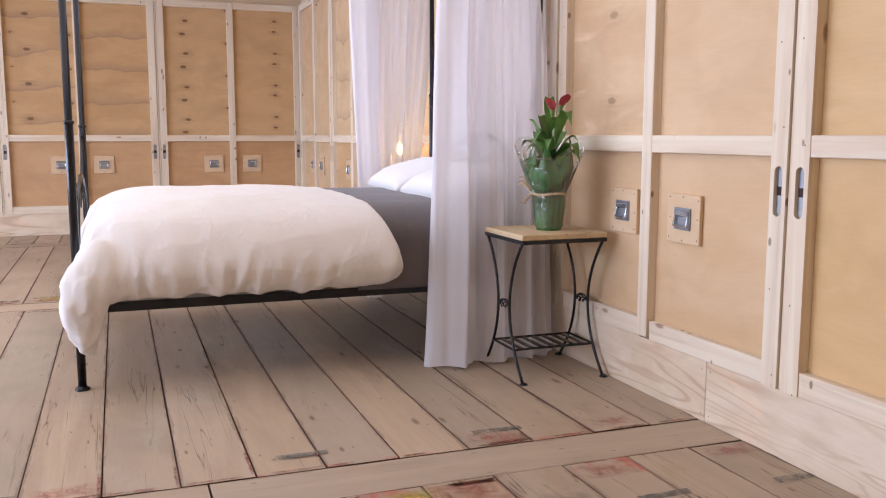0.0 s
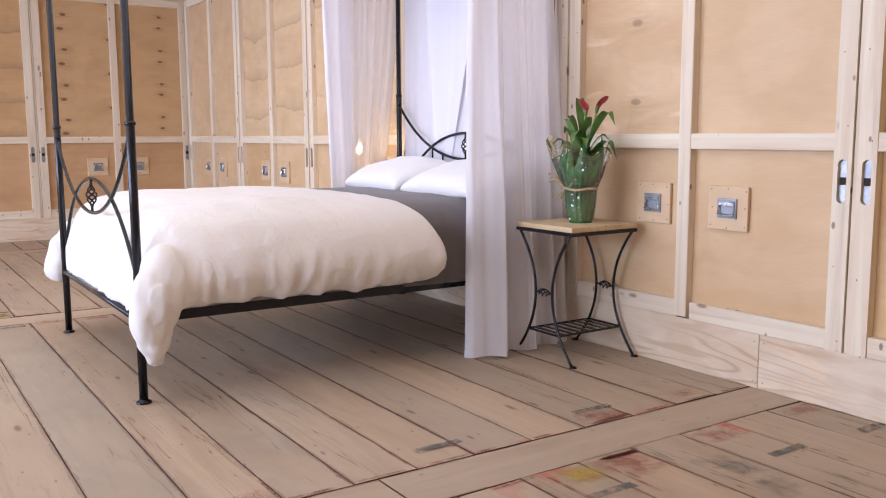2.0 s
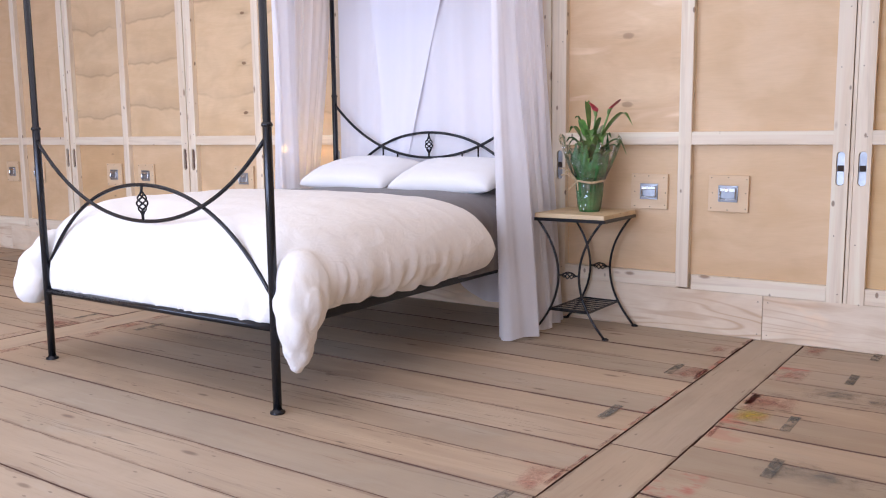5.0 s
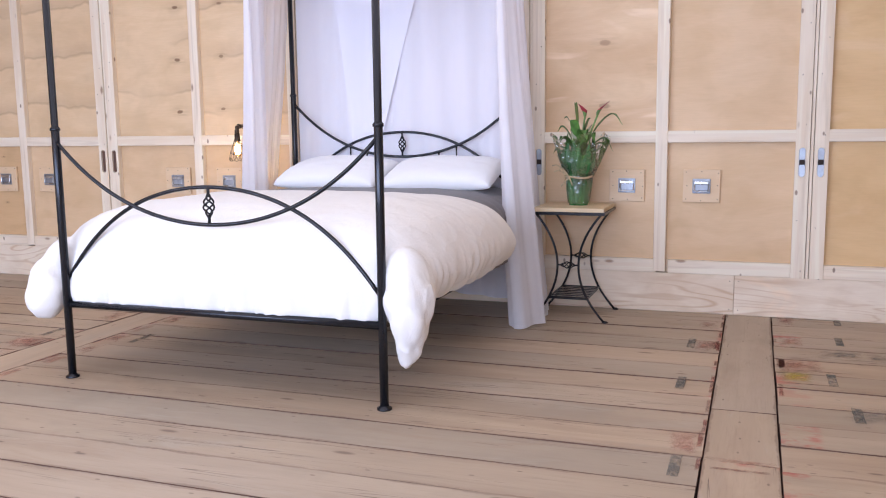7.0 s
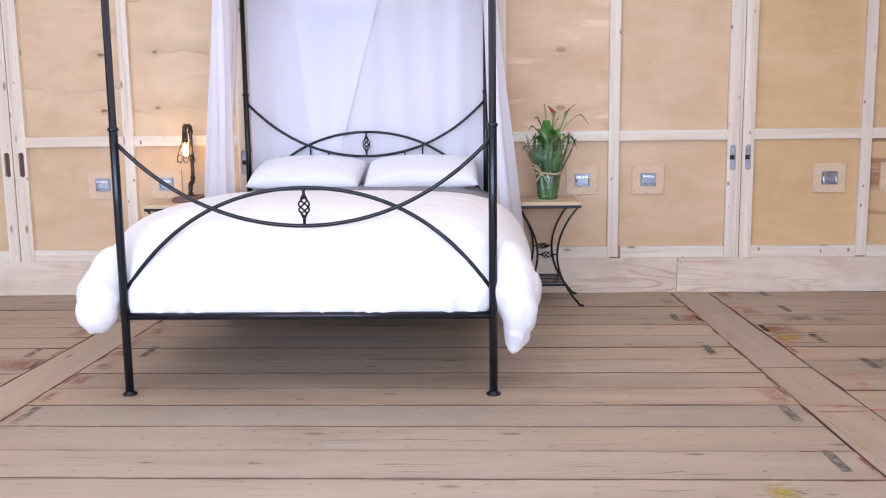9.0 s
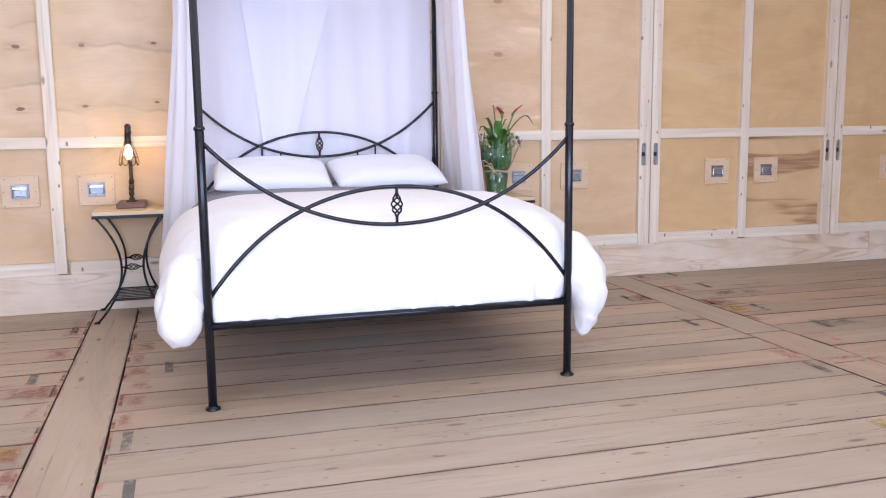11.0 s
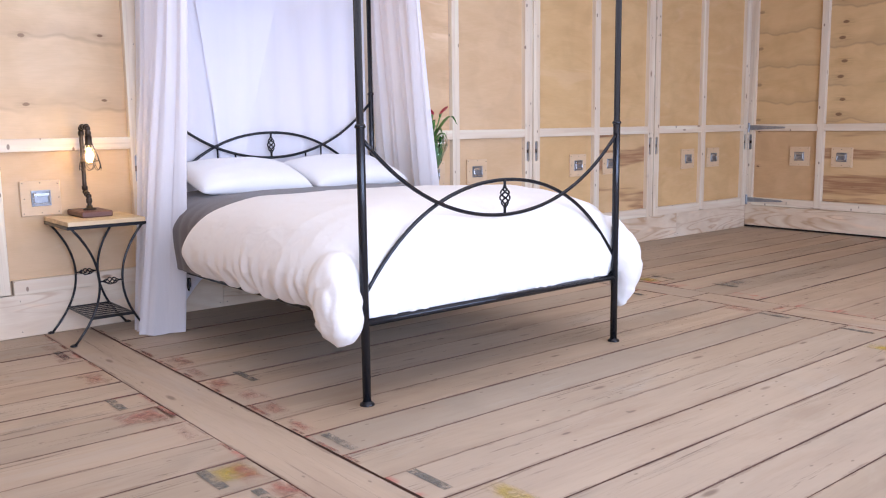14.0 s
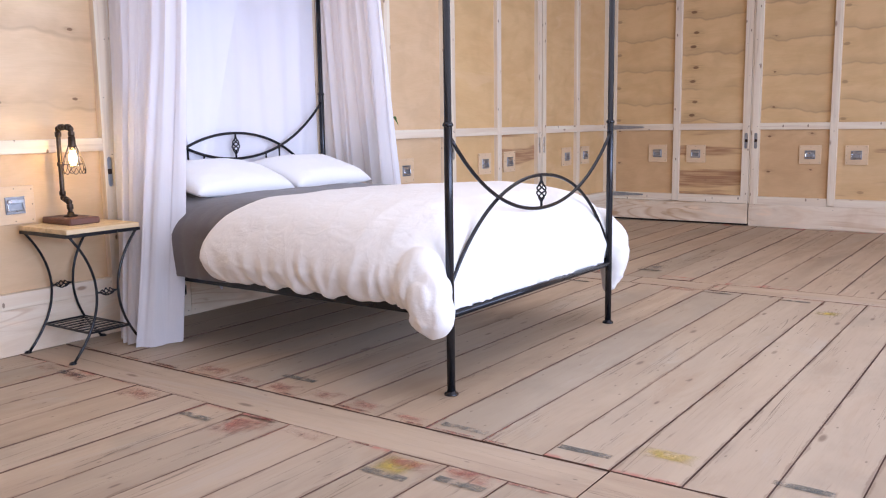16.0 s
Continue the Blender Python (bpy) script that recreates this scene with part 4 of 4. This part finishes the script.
# ---- potted lily ----
plant = empty("potted_lily", 1.868, 3.614, 0.668)
tagged(plant, "red calla lily in green wrap and cellophane tied with raffia", "plant")
rings = []
for r, z in ((0.054, 0.0), (0.058, 0.03), (0.063, 0.07), (0.068, 0.11), (0.072, 0.14), (0.069, 0.160), (0.080, 0.19), (0.089, 0.22), (0.097, 0.255), (0.102, 0.285), (0.098, 0.312), (0.090, 0.334)):
    row = []
    for k in range(72):
        a = 2 * math.pi * k / 72
        pleat = 0.030 * math.sin(9 * a + 14 * z) + 0.026 * math.sin(17 * a - 9 * z + 2 * math.sin(3 * a))
        w = r * (1 + pleat + (0.07 + 0.9 * max(0, z - 0.17)) * noise.noise((2.2 * math.cos(a), 2.2 * math.sin(a), 11 * z)) + 0.06 * noise.noise((5 * math.cos(a), 5 * math.sin(a), 24 * z)))
        row.append((w * math.cos(a), w * math.sin(a), z + 1.7 * max(0, z - 0.24) * noise.noise((3.2 * math.cos(a), 3.2 * math.sin(a), 3.0))))
    rings.append(row)
bm = loft(rings[:7], None, True, False)
bm.verts.ensure_lookup_table()
bm.faces.new([v for v in bm.verts[:72]][::-1])
part("pot_wrap", bm, WRAP, plant, "crinkled green foil wrap", True)
part("wrap_collar", loft(rings[6:], None, True, False), WRAP, plant, "crinkled green wrap above the tie", True)
rings = []
for r, z in ((0.062, 0.01), (0.072, 0.09), (0.076, 0.15), (0.075, 0.162), (0.100, 0.22), (0.122, 0.28), (0.142, 0.34), (0.155, 0.385)):
    rings.append([(r * (1 + 0.16 * (z / 0.4) * math.sin(6 * a + 1) + 0.05 * math.sin(13 * a + 9 * z)) * math.cos(a), r * (1 + 0.16 * (z / 0.4) * math.sin(5 * a + 3) + 0.05 * math.sin(11 * a)) * math.sin(a), z + 0.35 * max(0, z - 0.25) * math.sin(4 * a)) for a in (2 * math.pi * k / 64 for k in range(64))])
film_ob = part("cellophane", loft(rings, None, True, False), FILM, plant, "clear crinkled cellophane", True)
film_ob.visible_shadow = False
bm = tube([(0.078 * math.cos(a), 0.078 * math.sin(a), 0.168 + 0.004 * math.sin(3 * a)) for a in (2 * math.pi * k / 24 for k in range(24))], 0.0065, 6, None, True)
for dx, dy, dz in ((-0.05, 0.05, 0.05), (-0.03, 0.085, 0.035), (-0.05, -0.03, -0.045), (-0.04, 0.04, -0.05), (-0.02, 0.10, 0.07)):
    tube(smooth_path([(-0.066, 0.045, 0.168), (-0.066 + dx * 0.6, 0.045 + dy * 0.6, 0.168 + dz * 0.8 + 0.012), (-0.066 + dx, 0.045 + dy, 0.168 + dz)], 4), [0.0042] * 9, 5, bm)
part("raffia_tie", bm, TWINE, plant, "raffia bow")


def leaf(angle, reach, rise, droop, width, root=0.25):
    """A pointed blade with a folded midrib, arching outwards."""
    ca, sa = math.cos(angle), math.sin(angle)
    spine = smooth_path([(0.015 * ca, 0.015 * sa, root), (reach * 0.35 * ca, reach * 0.35 * sa, root + rise * 0.65), (reach * 0.75 * ca, reach * 0.75 * sa, root + rise), (reach * ca, reach * sa, root + rise - droop)], 6)
    rings = []
    n = len(spine) - 1
    for i, q in enumerate(spine):
        t = i / n
        w = width * max(0.04, (math.sin(math.pi * min(1, max(0, (t - 0.25) / 0.75)) ** 0.75)) if t > 0.25 else 0.08)
        side = Vector((-sa, ca, 0))
        lift = Vector((0, 0, 0.35 * w + 0.004 * math.sin(9 * t)))
        rings.append([q - side * w + lift, q - side * w * 0.5 + lift * 0.35, q, q + side * w * 0.5 + lift * 0.35, q + side * w + lift])
    return loft(rings, None, False, False)


rnd = random.Random(11)
# heading, reach, rise, droop, half-width of each blade
for a, reach, rise, droop, wide in ((1.4, 0.03, 0.37, 0.0, 0.024), (1.7, 0.09, 0.29, 0.0, 0.022), (1.5, 0.13, 0.24, 0.03, 0.027), (4.6, 0.26, 0.31, 0.06, 0.024), (4.95, 0.20, 0.17, 0.08, 0.030),
                                    (1.2, 0.18, 0.12, 0.04, 0.020), (2.4, 0.14, 0.18, 0.02, 0.028), (3.6, 0.12, 0.22, 0.04, 0.030), (5.6, 0.13, 0.20, 0.02, 0.030), (0.4, 0.12, 0.22, 0.0, 0.030),
                                    (3.0, 0.10, 0.26, -0.02, 0.026), (2.0, 0.09, 0.14, 0.0, 0.032), (4.2, 0.09, 0.14, 0.02, 0.032), (4.5, 0.07, 0.27, -0.02, 0.022), (3.3, 0.08, 0.11, 0.0, 0.034), (5.2, 0.08, 0.12, 0.0, 0.034),
                                    (1.8, 0.12, 0.17, 0.03, 0.022), (2.9, 0.11, 0.16, 0.02, 0.024), (4.1, 0.13, 0.19, 0.05, 0.024), (5.0, 0.16, 0.14, 0.02, 0.024), (3.7, 0.15, 0.19, 0.03, 0.022)):
    part("leaf", leaf(a + rnd.uniform(-0.1, 0.1), reach, rise - 0.025, droop, 1.1 * wide), LEAF, plant, "", True)
for k in range(11):
    part("leaf", leaf(0.2 + 2 * math.pi * k / 11 + rnd.uniform(-0.2, 0.2), rnd.uniform(0.10, 0.135), rnd.uniform(0.07, 0.13), rnd.uniform(-0.03, 0.02), rnd.uniform(0.024, 0.034), 0.20), LEAF, plant, "", True)
for tx, ty, tz, tilt in ((-0.01, -0.035, 0.525, 0.4), (-0.01, -0.110, 0.535, -1.2), (0.0, -0.045, 0.40, -0.3), (-0.03, 0.02, 0.37, 0.2)):
    part("stem", tube(smooth_path([(0, 0, 0.2), (tx * 0.4, ty * 0.4, 0.36), (tx, ty, tz)], 6), [0.0058] * 13, 7), LEAF_PALE, plant, "pale green stem", True)
    rings = []
    for i in range(9):
        t = i / 8
        r = 0.008 + (0.020 if tz > 0.52 else 0.012) * t ** 1.6
        rings.append([(tx + r * math.cos(b) * 0.9, ty + r * math.sin(b) + tilt * 0.035 * t * t, tz + 0.056 * t + 0.022 * t * t * math.sin(b) * (-1 if tilt < 0 else 1)) for b in (2 * math.pi * k / 14 for k in range(14))])
    fl = part("flower", loft(rings[4:], None, True, False), PETAL if tz > 0.52 else BUD, plant, "red calla bloom" if tz > 0.52 else "pale closed bud", True)
    part("flower_throat", loft(rings[:5], None, True, True), LEAF_PALE, fl, "green throat", True)

# ---- pipe lamp ----
lamp = empty("pipe_lamp", 1.96, 5.995, 0.668)
tagged(lamp, "industrial pipe lamp with a lit caged bulb on a wood block", "lamp")
part("base_block", box(-0.13, 0.13, -0.085, 0.085, 0.0, 0.034, 0.006), BASE_WOOD, lamp, "dark red-brown wooden block")
part("base_flange", lathe([(0.036, 0.034), (0.036, 0.040), (0.018, 0.044), (0.016, 0.058)], 18), PIPE, lamp, "", True)
path = smooth_path([(0, 0, 0.05), (0, 0, 0.095), (0.008, 0, 0.112), (0.03, 0.0, 0.12), (0.052, 0.0, 0.128), (0.06, 0, 0.15), (0.06, 0, 0.30), (0.06, 0, 0.46), (0.054, 0, 0.488), (0.03, 0, 0.497), (-0.03, 0, 0.497), (-0.054, 0, 0.488), (-0.06, 0, 0.462), (-0.06, 0, 0.44)], 6)
part("pipe", tube(path, 0.0115, 12), PIPE, lamp, "", True)


def fitting(name, a, b, r=0.0165):
    a, b = Vector(a), Vector(b)
    part(name, tube([a, a.lerp(b, 0.06), a.lerp(b, 0.94), b], [r * 0.9, r, r, r * 0.9], 12), PIPE, lamp, "", True)


for a, b in (((0, 0, 0.072), (0, 0, 0.098)), ((0.022, 0, 0.118), (0.04, 0, 0.124)), ((0.06, 0, 0.142), (0.06, 0, 0.166)), ((0.06, 0, 0.295), (0.06, 0, 0.318)), ((0.06, 0, 0.448), (0.06, 0, 0.474)),
             ((0.04, 0, 0.497), (0.012, 0, 0.497)), ((-0.018, 0, 0.497), (-0.042, 0, 0.497)), ((-0.06, 0, 0.474), (-0.06, 0, 0.452))):
    fitting("pipe_fitting", a, b)
for a in ((0.006, 0, 0.110), (0.054, 0, 0.130), (0.055, 0, 0.488), (-0.055, 0, 0.488)):
    bm = bmesh.new()
    bmesh.ops.create_uvsphere(bm, u_segments=14, v_segments=10, radius=0.0165)
    bmesh.ops.translate(bm, verts=bm.verts[:], vec=a)
    part("elbow", bm, PIPE, lamp, "", True)
part("socket", lathe([(0.012, 0.452), (0.018, 0.448), (0.019, 0.41), (0.022, 0.402), (0.020, 0.395)], 16, (-0.06, 0, 0)), PIPE, lamp, "", True)
bulb = part("bulb", lathe([(0.012, 0.398), (0.015, 0.385), (0.027, 0.36), (0.034, 0.335), (0.032, 0.310), (0.021, 0.293), (0.006, 0.286)], 20, (-0.06, 0, 0)), BULB, lamp, "clear glass bulb", True)
bulb.visible_shadow = False
bm = bmesh.new()
for k in range(6):
    a = 2 * math.pi * k / 6
    tube([(-0.06 + 0.007 * math.cos(a), 0.007 * math.sin(a), 0.375), (-0.06 + 0.014 * math.cos(a + 0.3), 0.014 * math.sin(a + 0.3), 0.342), (-0.06 + 0.007 * math.cos(a + 0.5), 0.007 * math.sin(a + 0.5), 0.304)], 0.0085, 6, bm)
part("filament", bm, FILAMENT, bulb, "glowing orange filament")
bm = bmesh.new()
for k in range(8):
    a = 2 * math.pi * k / 8
    tube(smooth_path([(-0.06 + r * math.cos(a), r * math.sin(a), z) for r, z in ((0.020, 0.404), (0.026, 0.385), (0.042, 0.345), (0.053, 0.308), (0.057, 0.288))], 4), 0.0018, 5, bm)
    tube(smooth_path([(-0.06 + r * math.cos(b), r * math.sin(b), z) for r, b, z in ((0.057, a, 0.288), (0.058, a + 0.14, 0.270), (0.054, a + 0.39, 0.258), (0.058, a + 0.645, 0.270), (0.057, a + 0.785, 0.288))], 4), 0.0018, 5, bm)
for r, z in ((0.034, 0.366), (0.053, 0.308)):
    tube([(-0.06 + r * math.cos(a), r * math.sin(a), z) for a in (2 * math.pi * k / 24 for k in range(24))], 0.0015, 5, bm, True)
part("cage", bm, PIPE, lamp, "thin wire cage")
lit = new("bulb_light", bpy.data.lights.new("bulb_light", "POINT"))
lit.data.energy, lit.data.color, lit.data.shadow_soft_size = LIGHT["bulb"], (1.0, 0.52, 0.20), 0.015
lit.location = (1.90, 5.995, 0.668 + 0.335)

# lamp cord with its switch, hanging behind the side rail
cord = link("lamp_cord", tube(smooth_path([(1.93, 5.72, 0.02), (1.80, 5.66, 0.12), (1.66, 5.60, 0.36), (1.60, 5.60, 0.30), (1.585, 5.595, 0.25), (1.61, 5.59, 0.235), (1.64, 5.59, 0.30), (1.645, 5.59, 0.37)], 6), 0.0035, 6), IRON, True)
tagged(cord, "black lamp cord looped over the side rail", "cord")
part("cord_switch", box(1.571, 1.589, 5.586, 5.606, 0.255, 0.31, 0.004), IRON, cord, "small black inline switch")

# ---- floorboards ----
PITCH = 0.2465
BANDS = (2.502, 6.002, 9.502)  # cross boards, each 0.25 wide
# each field of boards between two cross boards: its ends and its first seams, from the bed wall outwards
FIELDS = (((-0.985, 2.500), (2.10, 1.861, 1.604, 1.356, 1.105, 0.855)),
          ((2.756, 5.998), (2.10, 1.876, 1.629, 1.376, 1.125, 0.867, 0.613, 0.382, 0.145, -0.090, -0.330, -0.588, -0.843, -1.098, -1.346)),
          ((6.256, 9.498), (2.10, 1.840, 1.595, 1.350, 1.103, 0.853, 0.625, 0.395, 0.135, -0.115, -0.377, -0.622, -0.860)),
          ((9.756, 10.55), (2.10, 1.870)))
board_meshes = {}


def board(w, length, crown):
    """A plank with eased top edges, a little uneven along its sides."""
    c = 0.0018
    bm = bmesh.new()
    x, y, cuts = w / 2, length / 2, 7
    rows = []
    for k in range(cuts + 1):
        yk = -y + length * k / cuts
        yt = max(-y + c, min(y - c, yk))
        l, r = (x - abs(rnd.gauss(0, 0.0010)) for _ in range(2))
        z = crown * math.sin(3 * k + 7 * crown * 1000)
        rows.append([bm.verts.new(p) for p in ((-l, yk, -0.034), (-l, yk, -c), (-l + c, yt, z), (r - c, yt, -z), (r, yk, -c), (r, yk, -0.034))])
    for p, q in zip(rows, rows[1:]):
        for i in range(5):
            bm.faces.new((p[i], q[i], q[i + 1], p[i + 1])).material_index = 0 if i == 2 else 1
    bm.faces.new(rows[0]).material_index = 1
    bm.faces.new(rows[-1][::-1]).material_index = 1
    bmesh.ops.recalc_face_normals(bm, faces=bm.faces[:])
    return bm


def lay(x, y, w, length, turned=0.0):
    key = (round(w, 4), round(length, 2), rnd.randrange(3))
    if key not in board_meshes:
        board_meshes[key] = mesh_of("plank", board(w, length, rnd.uniform(-0.0015, 0.0015)), BOARD)
        board_meshes[key].materials.append(EDGE)
    shared("plank", board_meshes[key], floor, pose(x, y, rnd.uniform(-0.002, 0.002), 0, 0, turned))


for (y0, y1), seams in FIELDS:
    seams = list(seams)
    while seams[-1] > OPEN + 0.2:
        seams.append(seams[-1] - PITCH)
    tight = 0.2 if y0 < 0 else 1.0  # the field past the plant is laid closer
    for a, b in zip(seams, seams[1:]):
        gap = tight * rnd.choice((0.0005, 0.001, 0.0015, 0.003))
        lay((a + b) / 2, (y0 + y1) / 2, round(a - b - gap, 4), y1 - y0 - rnd.choice((0, 0.001, 0.002, 0.005)), rnd.choice((0, 180)))
for y, joints in zip(BANDS, ((2.10, 0.228, -0.348, -3.60, -6.05), (2.10, -1.10, -3.60, -6.05), (2.10, -0.348, -3.60, -6.05))):
    for x1, x0 in zip(joints, joints[1:]):
        lay((x0 + x1) / 2, y + 0.126, 0.251, x1 - x0 - 0.004, 90)

# worn paint left from the boards' first use: stripes across the ends, and patches
STRIPES = ((0.55, 2.897), (-0.435, 2.839), (-0.936, 2.858), (1.297, 2.902), (1.542, 2.175), (0.78, 2.262), (0.295, 2.204), (2.04, 2.148),
           (-0.466, 5.926), (-0.955, 5.893), (0.54, 5.790), (-1.67, 5.80), (1.52, 6.325), (0.525, 6.398), (-0.48, 6.437), (-0.74, 6.365))
for x, y in STRIPES:
    w = rnd.uniform(0.19, 0.215)
    part("paint_stripe", box(x - w / 2, x + w / 2, y - 0.020, y + 0.020, 0.0026, 0.0032), STRIPE, floor, "worn grey painted stripe", False, pose(0, 0, 0))
for x, y, w, l, mat in ((0.80, 2.41, 0.20, 0.16, YELLOW), (-1.19, 3.13, 0.17, 0.13, YELLOW), (-0.47, 6.36, 0.18, 0.17, YELLOW), (-1.215, 5.77, 0.23, 0.11, YELLOW),
                        (-0.345, 2.627, 0.05, 0.24, RED), (1.30, 2.80, 0.20, 0.09, RED), (1.02, 2.38, 0.2, 0.2, RED), (0.31, 2.08, 0.2, 0.36, SMUDGE), (1.26, 2.12, 0.2, 0.5, SMUDGE),
                        (-0.70, 6.29, 0.20, 0.06, RED), (0.52, 5.93, 0.20, 0.12, RED), (0.30, 6.40, 0.2, 0.24, RED), (1.03, 2.47, 0.16, 0.03, RED),
                        (0.56, 2.480, 0.22, 0.022, RED_EDGE), (1.04, 2.482, 0.21, 0.020, RED_EDGE), (-0.16, 2.772, 0.20, 0.024, RED_EDGE), (1.31, 2.774, 0.20, 0.020, RED_EDGE), (0.69, 2.36, 0.020, 0.22, RED_EDGE), (0.91, 2.30, 0.018, 0.3, RED_EDGE), (-0.42, 2.63, 0.022, 0.22, RED_EDGE),
                        (0.30, 6.276, 0.22, 0.022, RED_EDGE), (-0.94, 6.274, 0.2, 0.02, RED_EDGE), (0.05, 5.98, 0.2, 0.022, RED_EDGE), (1.27, 5.98, 0.2, 0.022, RED_EDGE)):
    part("paint_patch", box(x - w / 2, x + w / 2, y - l / 2, y + l / 2, 0.0026, 0.0030), mat, floor, "faded paint patch", False, pose(0, 0, 0))
# red paint left along the board ends and up their sides, next to the cross boards
for (y0, y1), seams in FIELDS[:3]:
    for end, way in ((y0, 1), (y1, -1)):
        if end < 0 or end > 9:
            continue
        for a, b in zip(seams, seams[1:]):
            if rnd.random() < 0.62:
                l = rnd.uniform(0.35, 0.95) * (a - b)
                x = rnd.choice((a - l / 2, b + l / 2, (a + b) / 2))
                part("paint_patch", box(x - l / 2, x + l / 2, end + way * 0.010 - 0.009, end + way * 0.010 + 0.009, 0.0032, 0.0036), RED_EDGE, floor, "worn red paint along a board end", False, pose(0, 0, 0))
            if rnd.random() < 0.55:
                l = rnd.uniform(0.08, 0.26)
                part("paint_patch", box(a - 0.016, a - 0.002, min(end, end + way * l), max(end, end + way * l), 0.0032, 0.0036), RED_EDGE, floor, "worn red paint along a board end", False, pose(0, 0, 0))
            if rnd.random() < 0.35:
                l = rnd.uniform(0.06, 0.14)
                part("paint_patch", box(b + 0.012, a - 0.012, min(end + way * 0.02, end + way * (0.02 + l)), max(end + way * 0.02, end + way * (0.02 + l)), 0.0038, 0.0042), RED, floor, "faded red smear on a board end", False, pose(0, 0, 0))
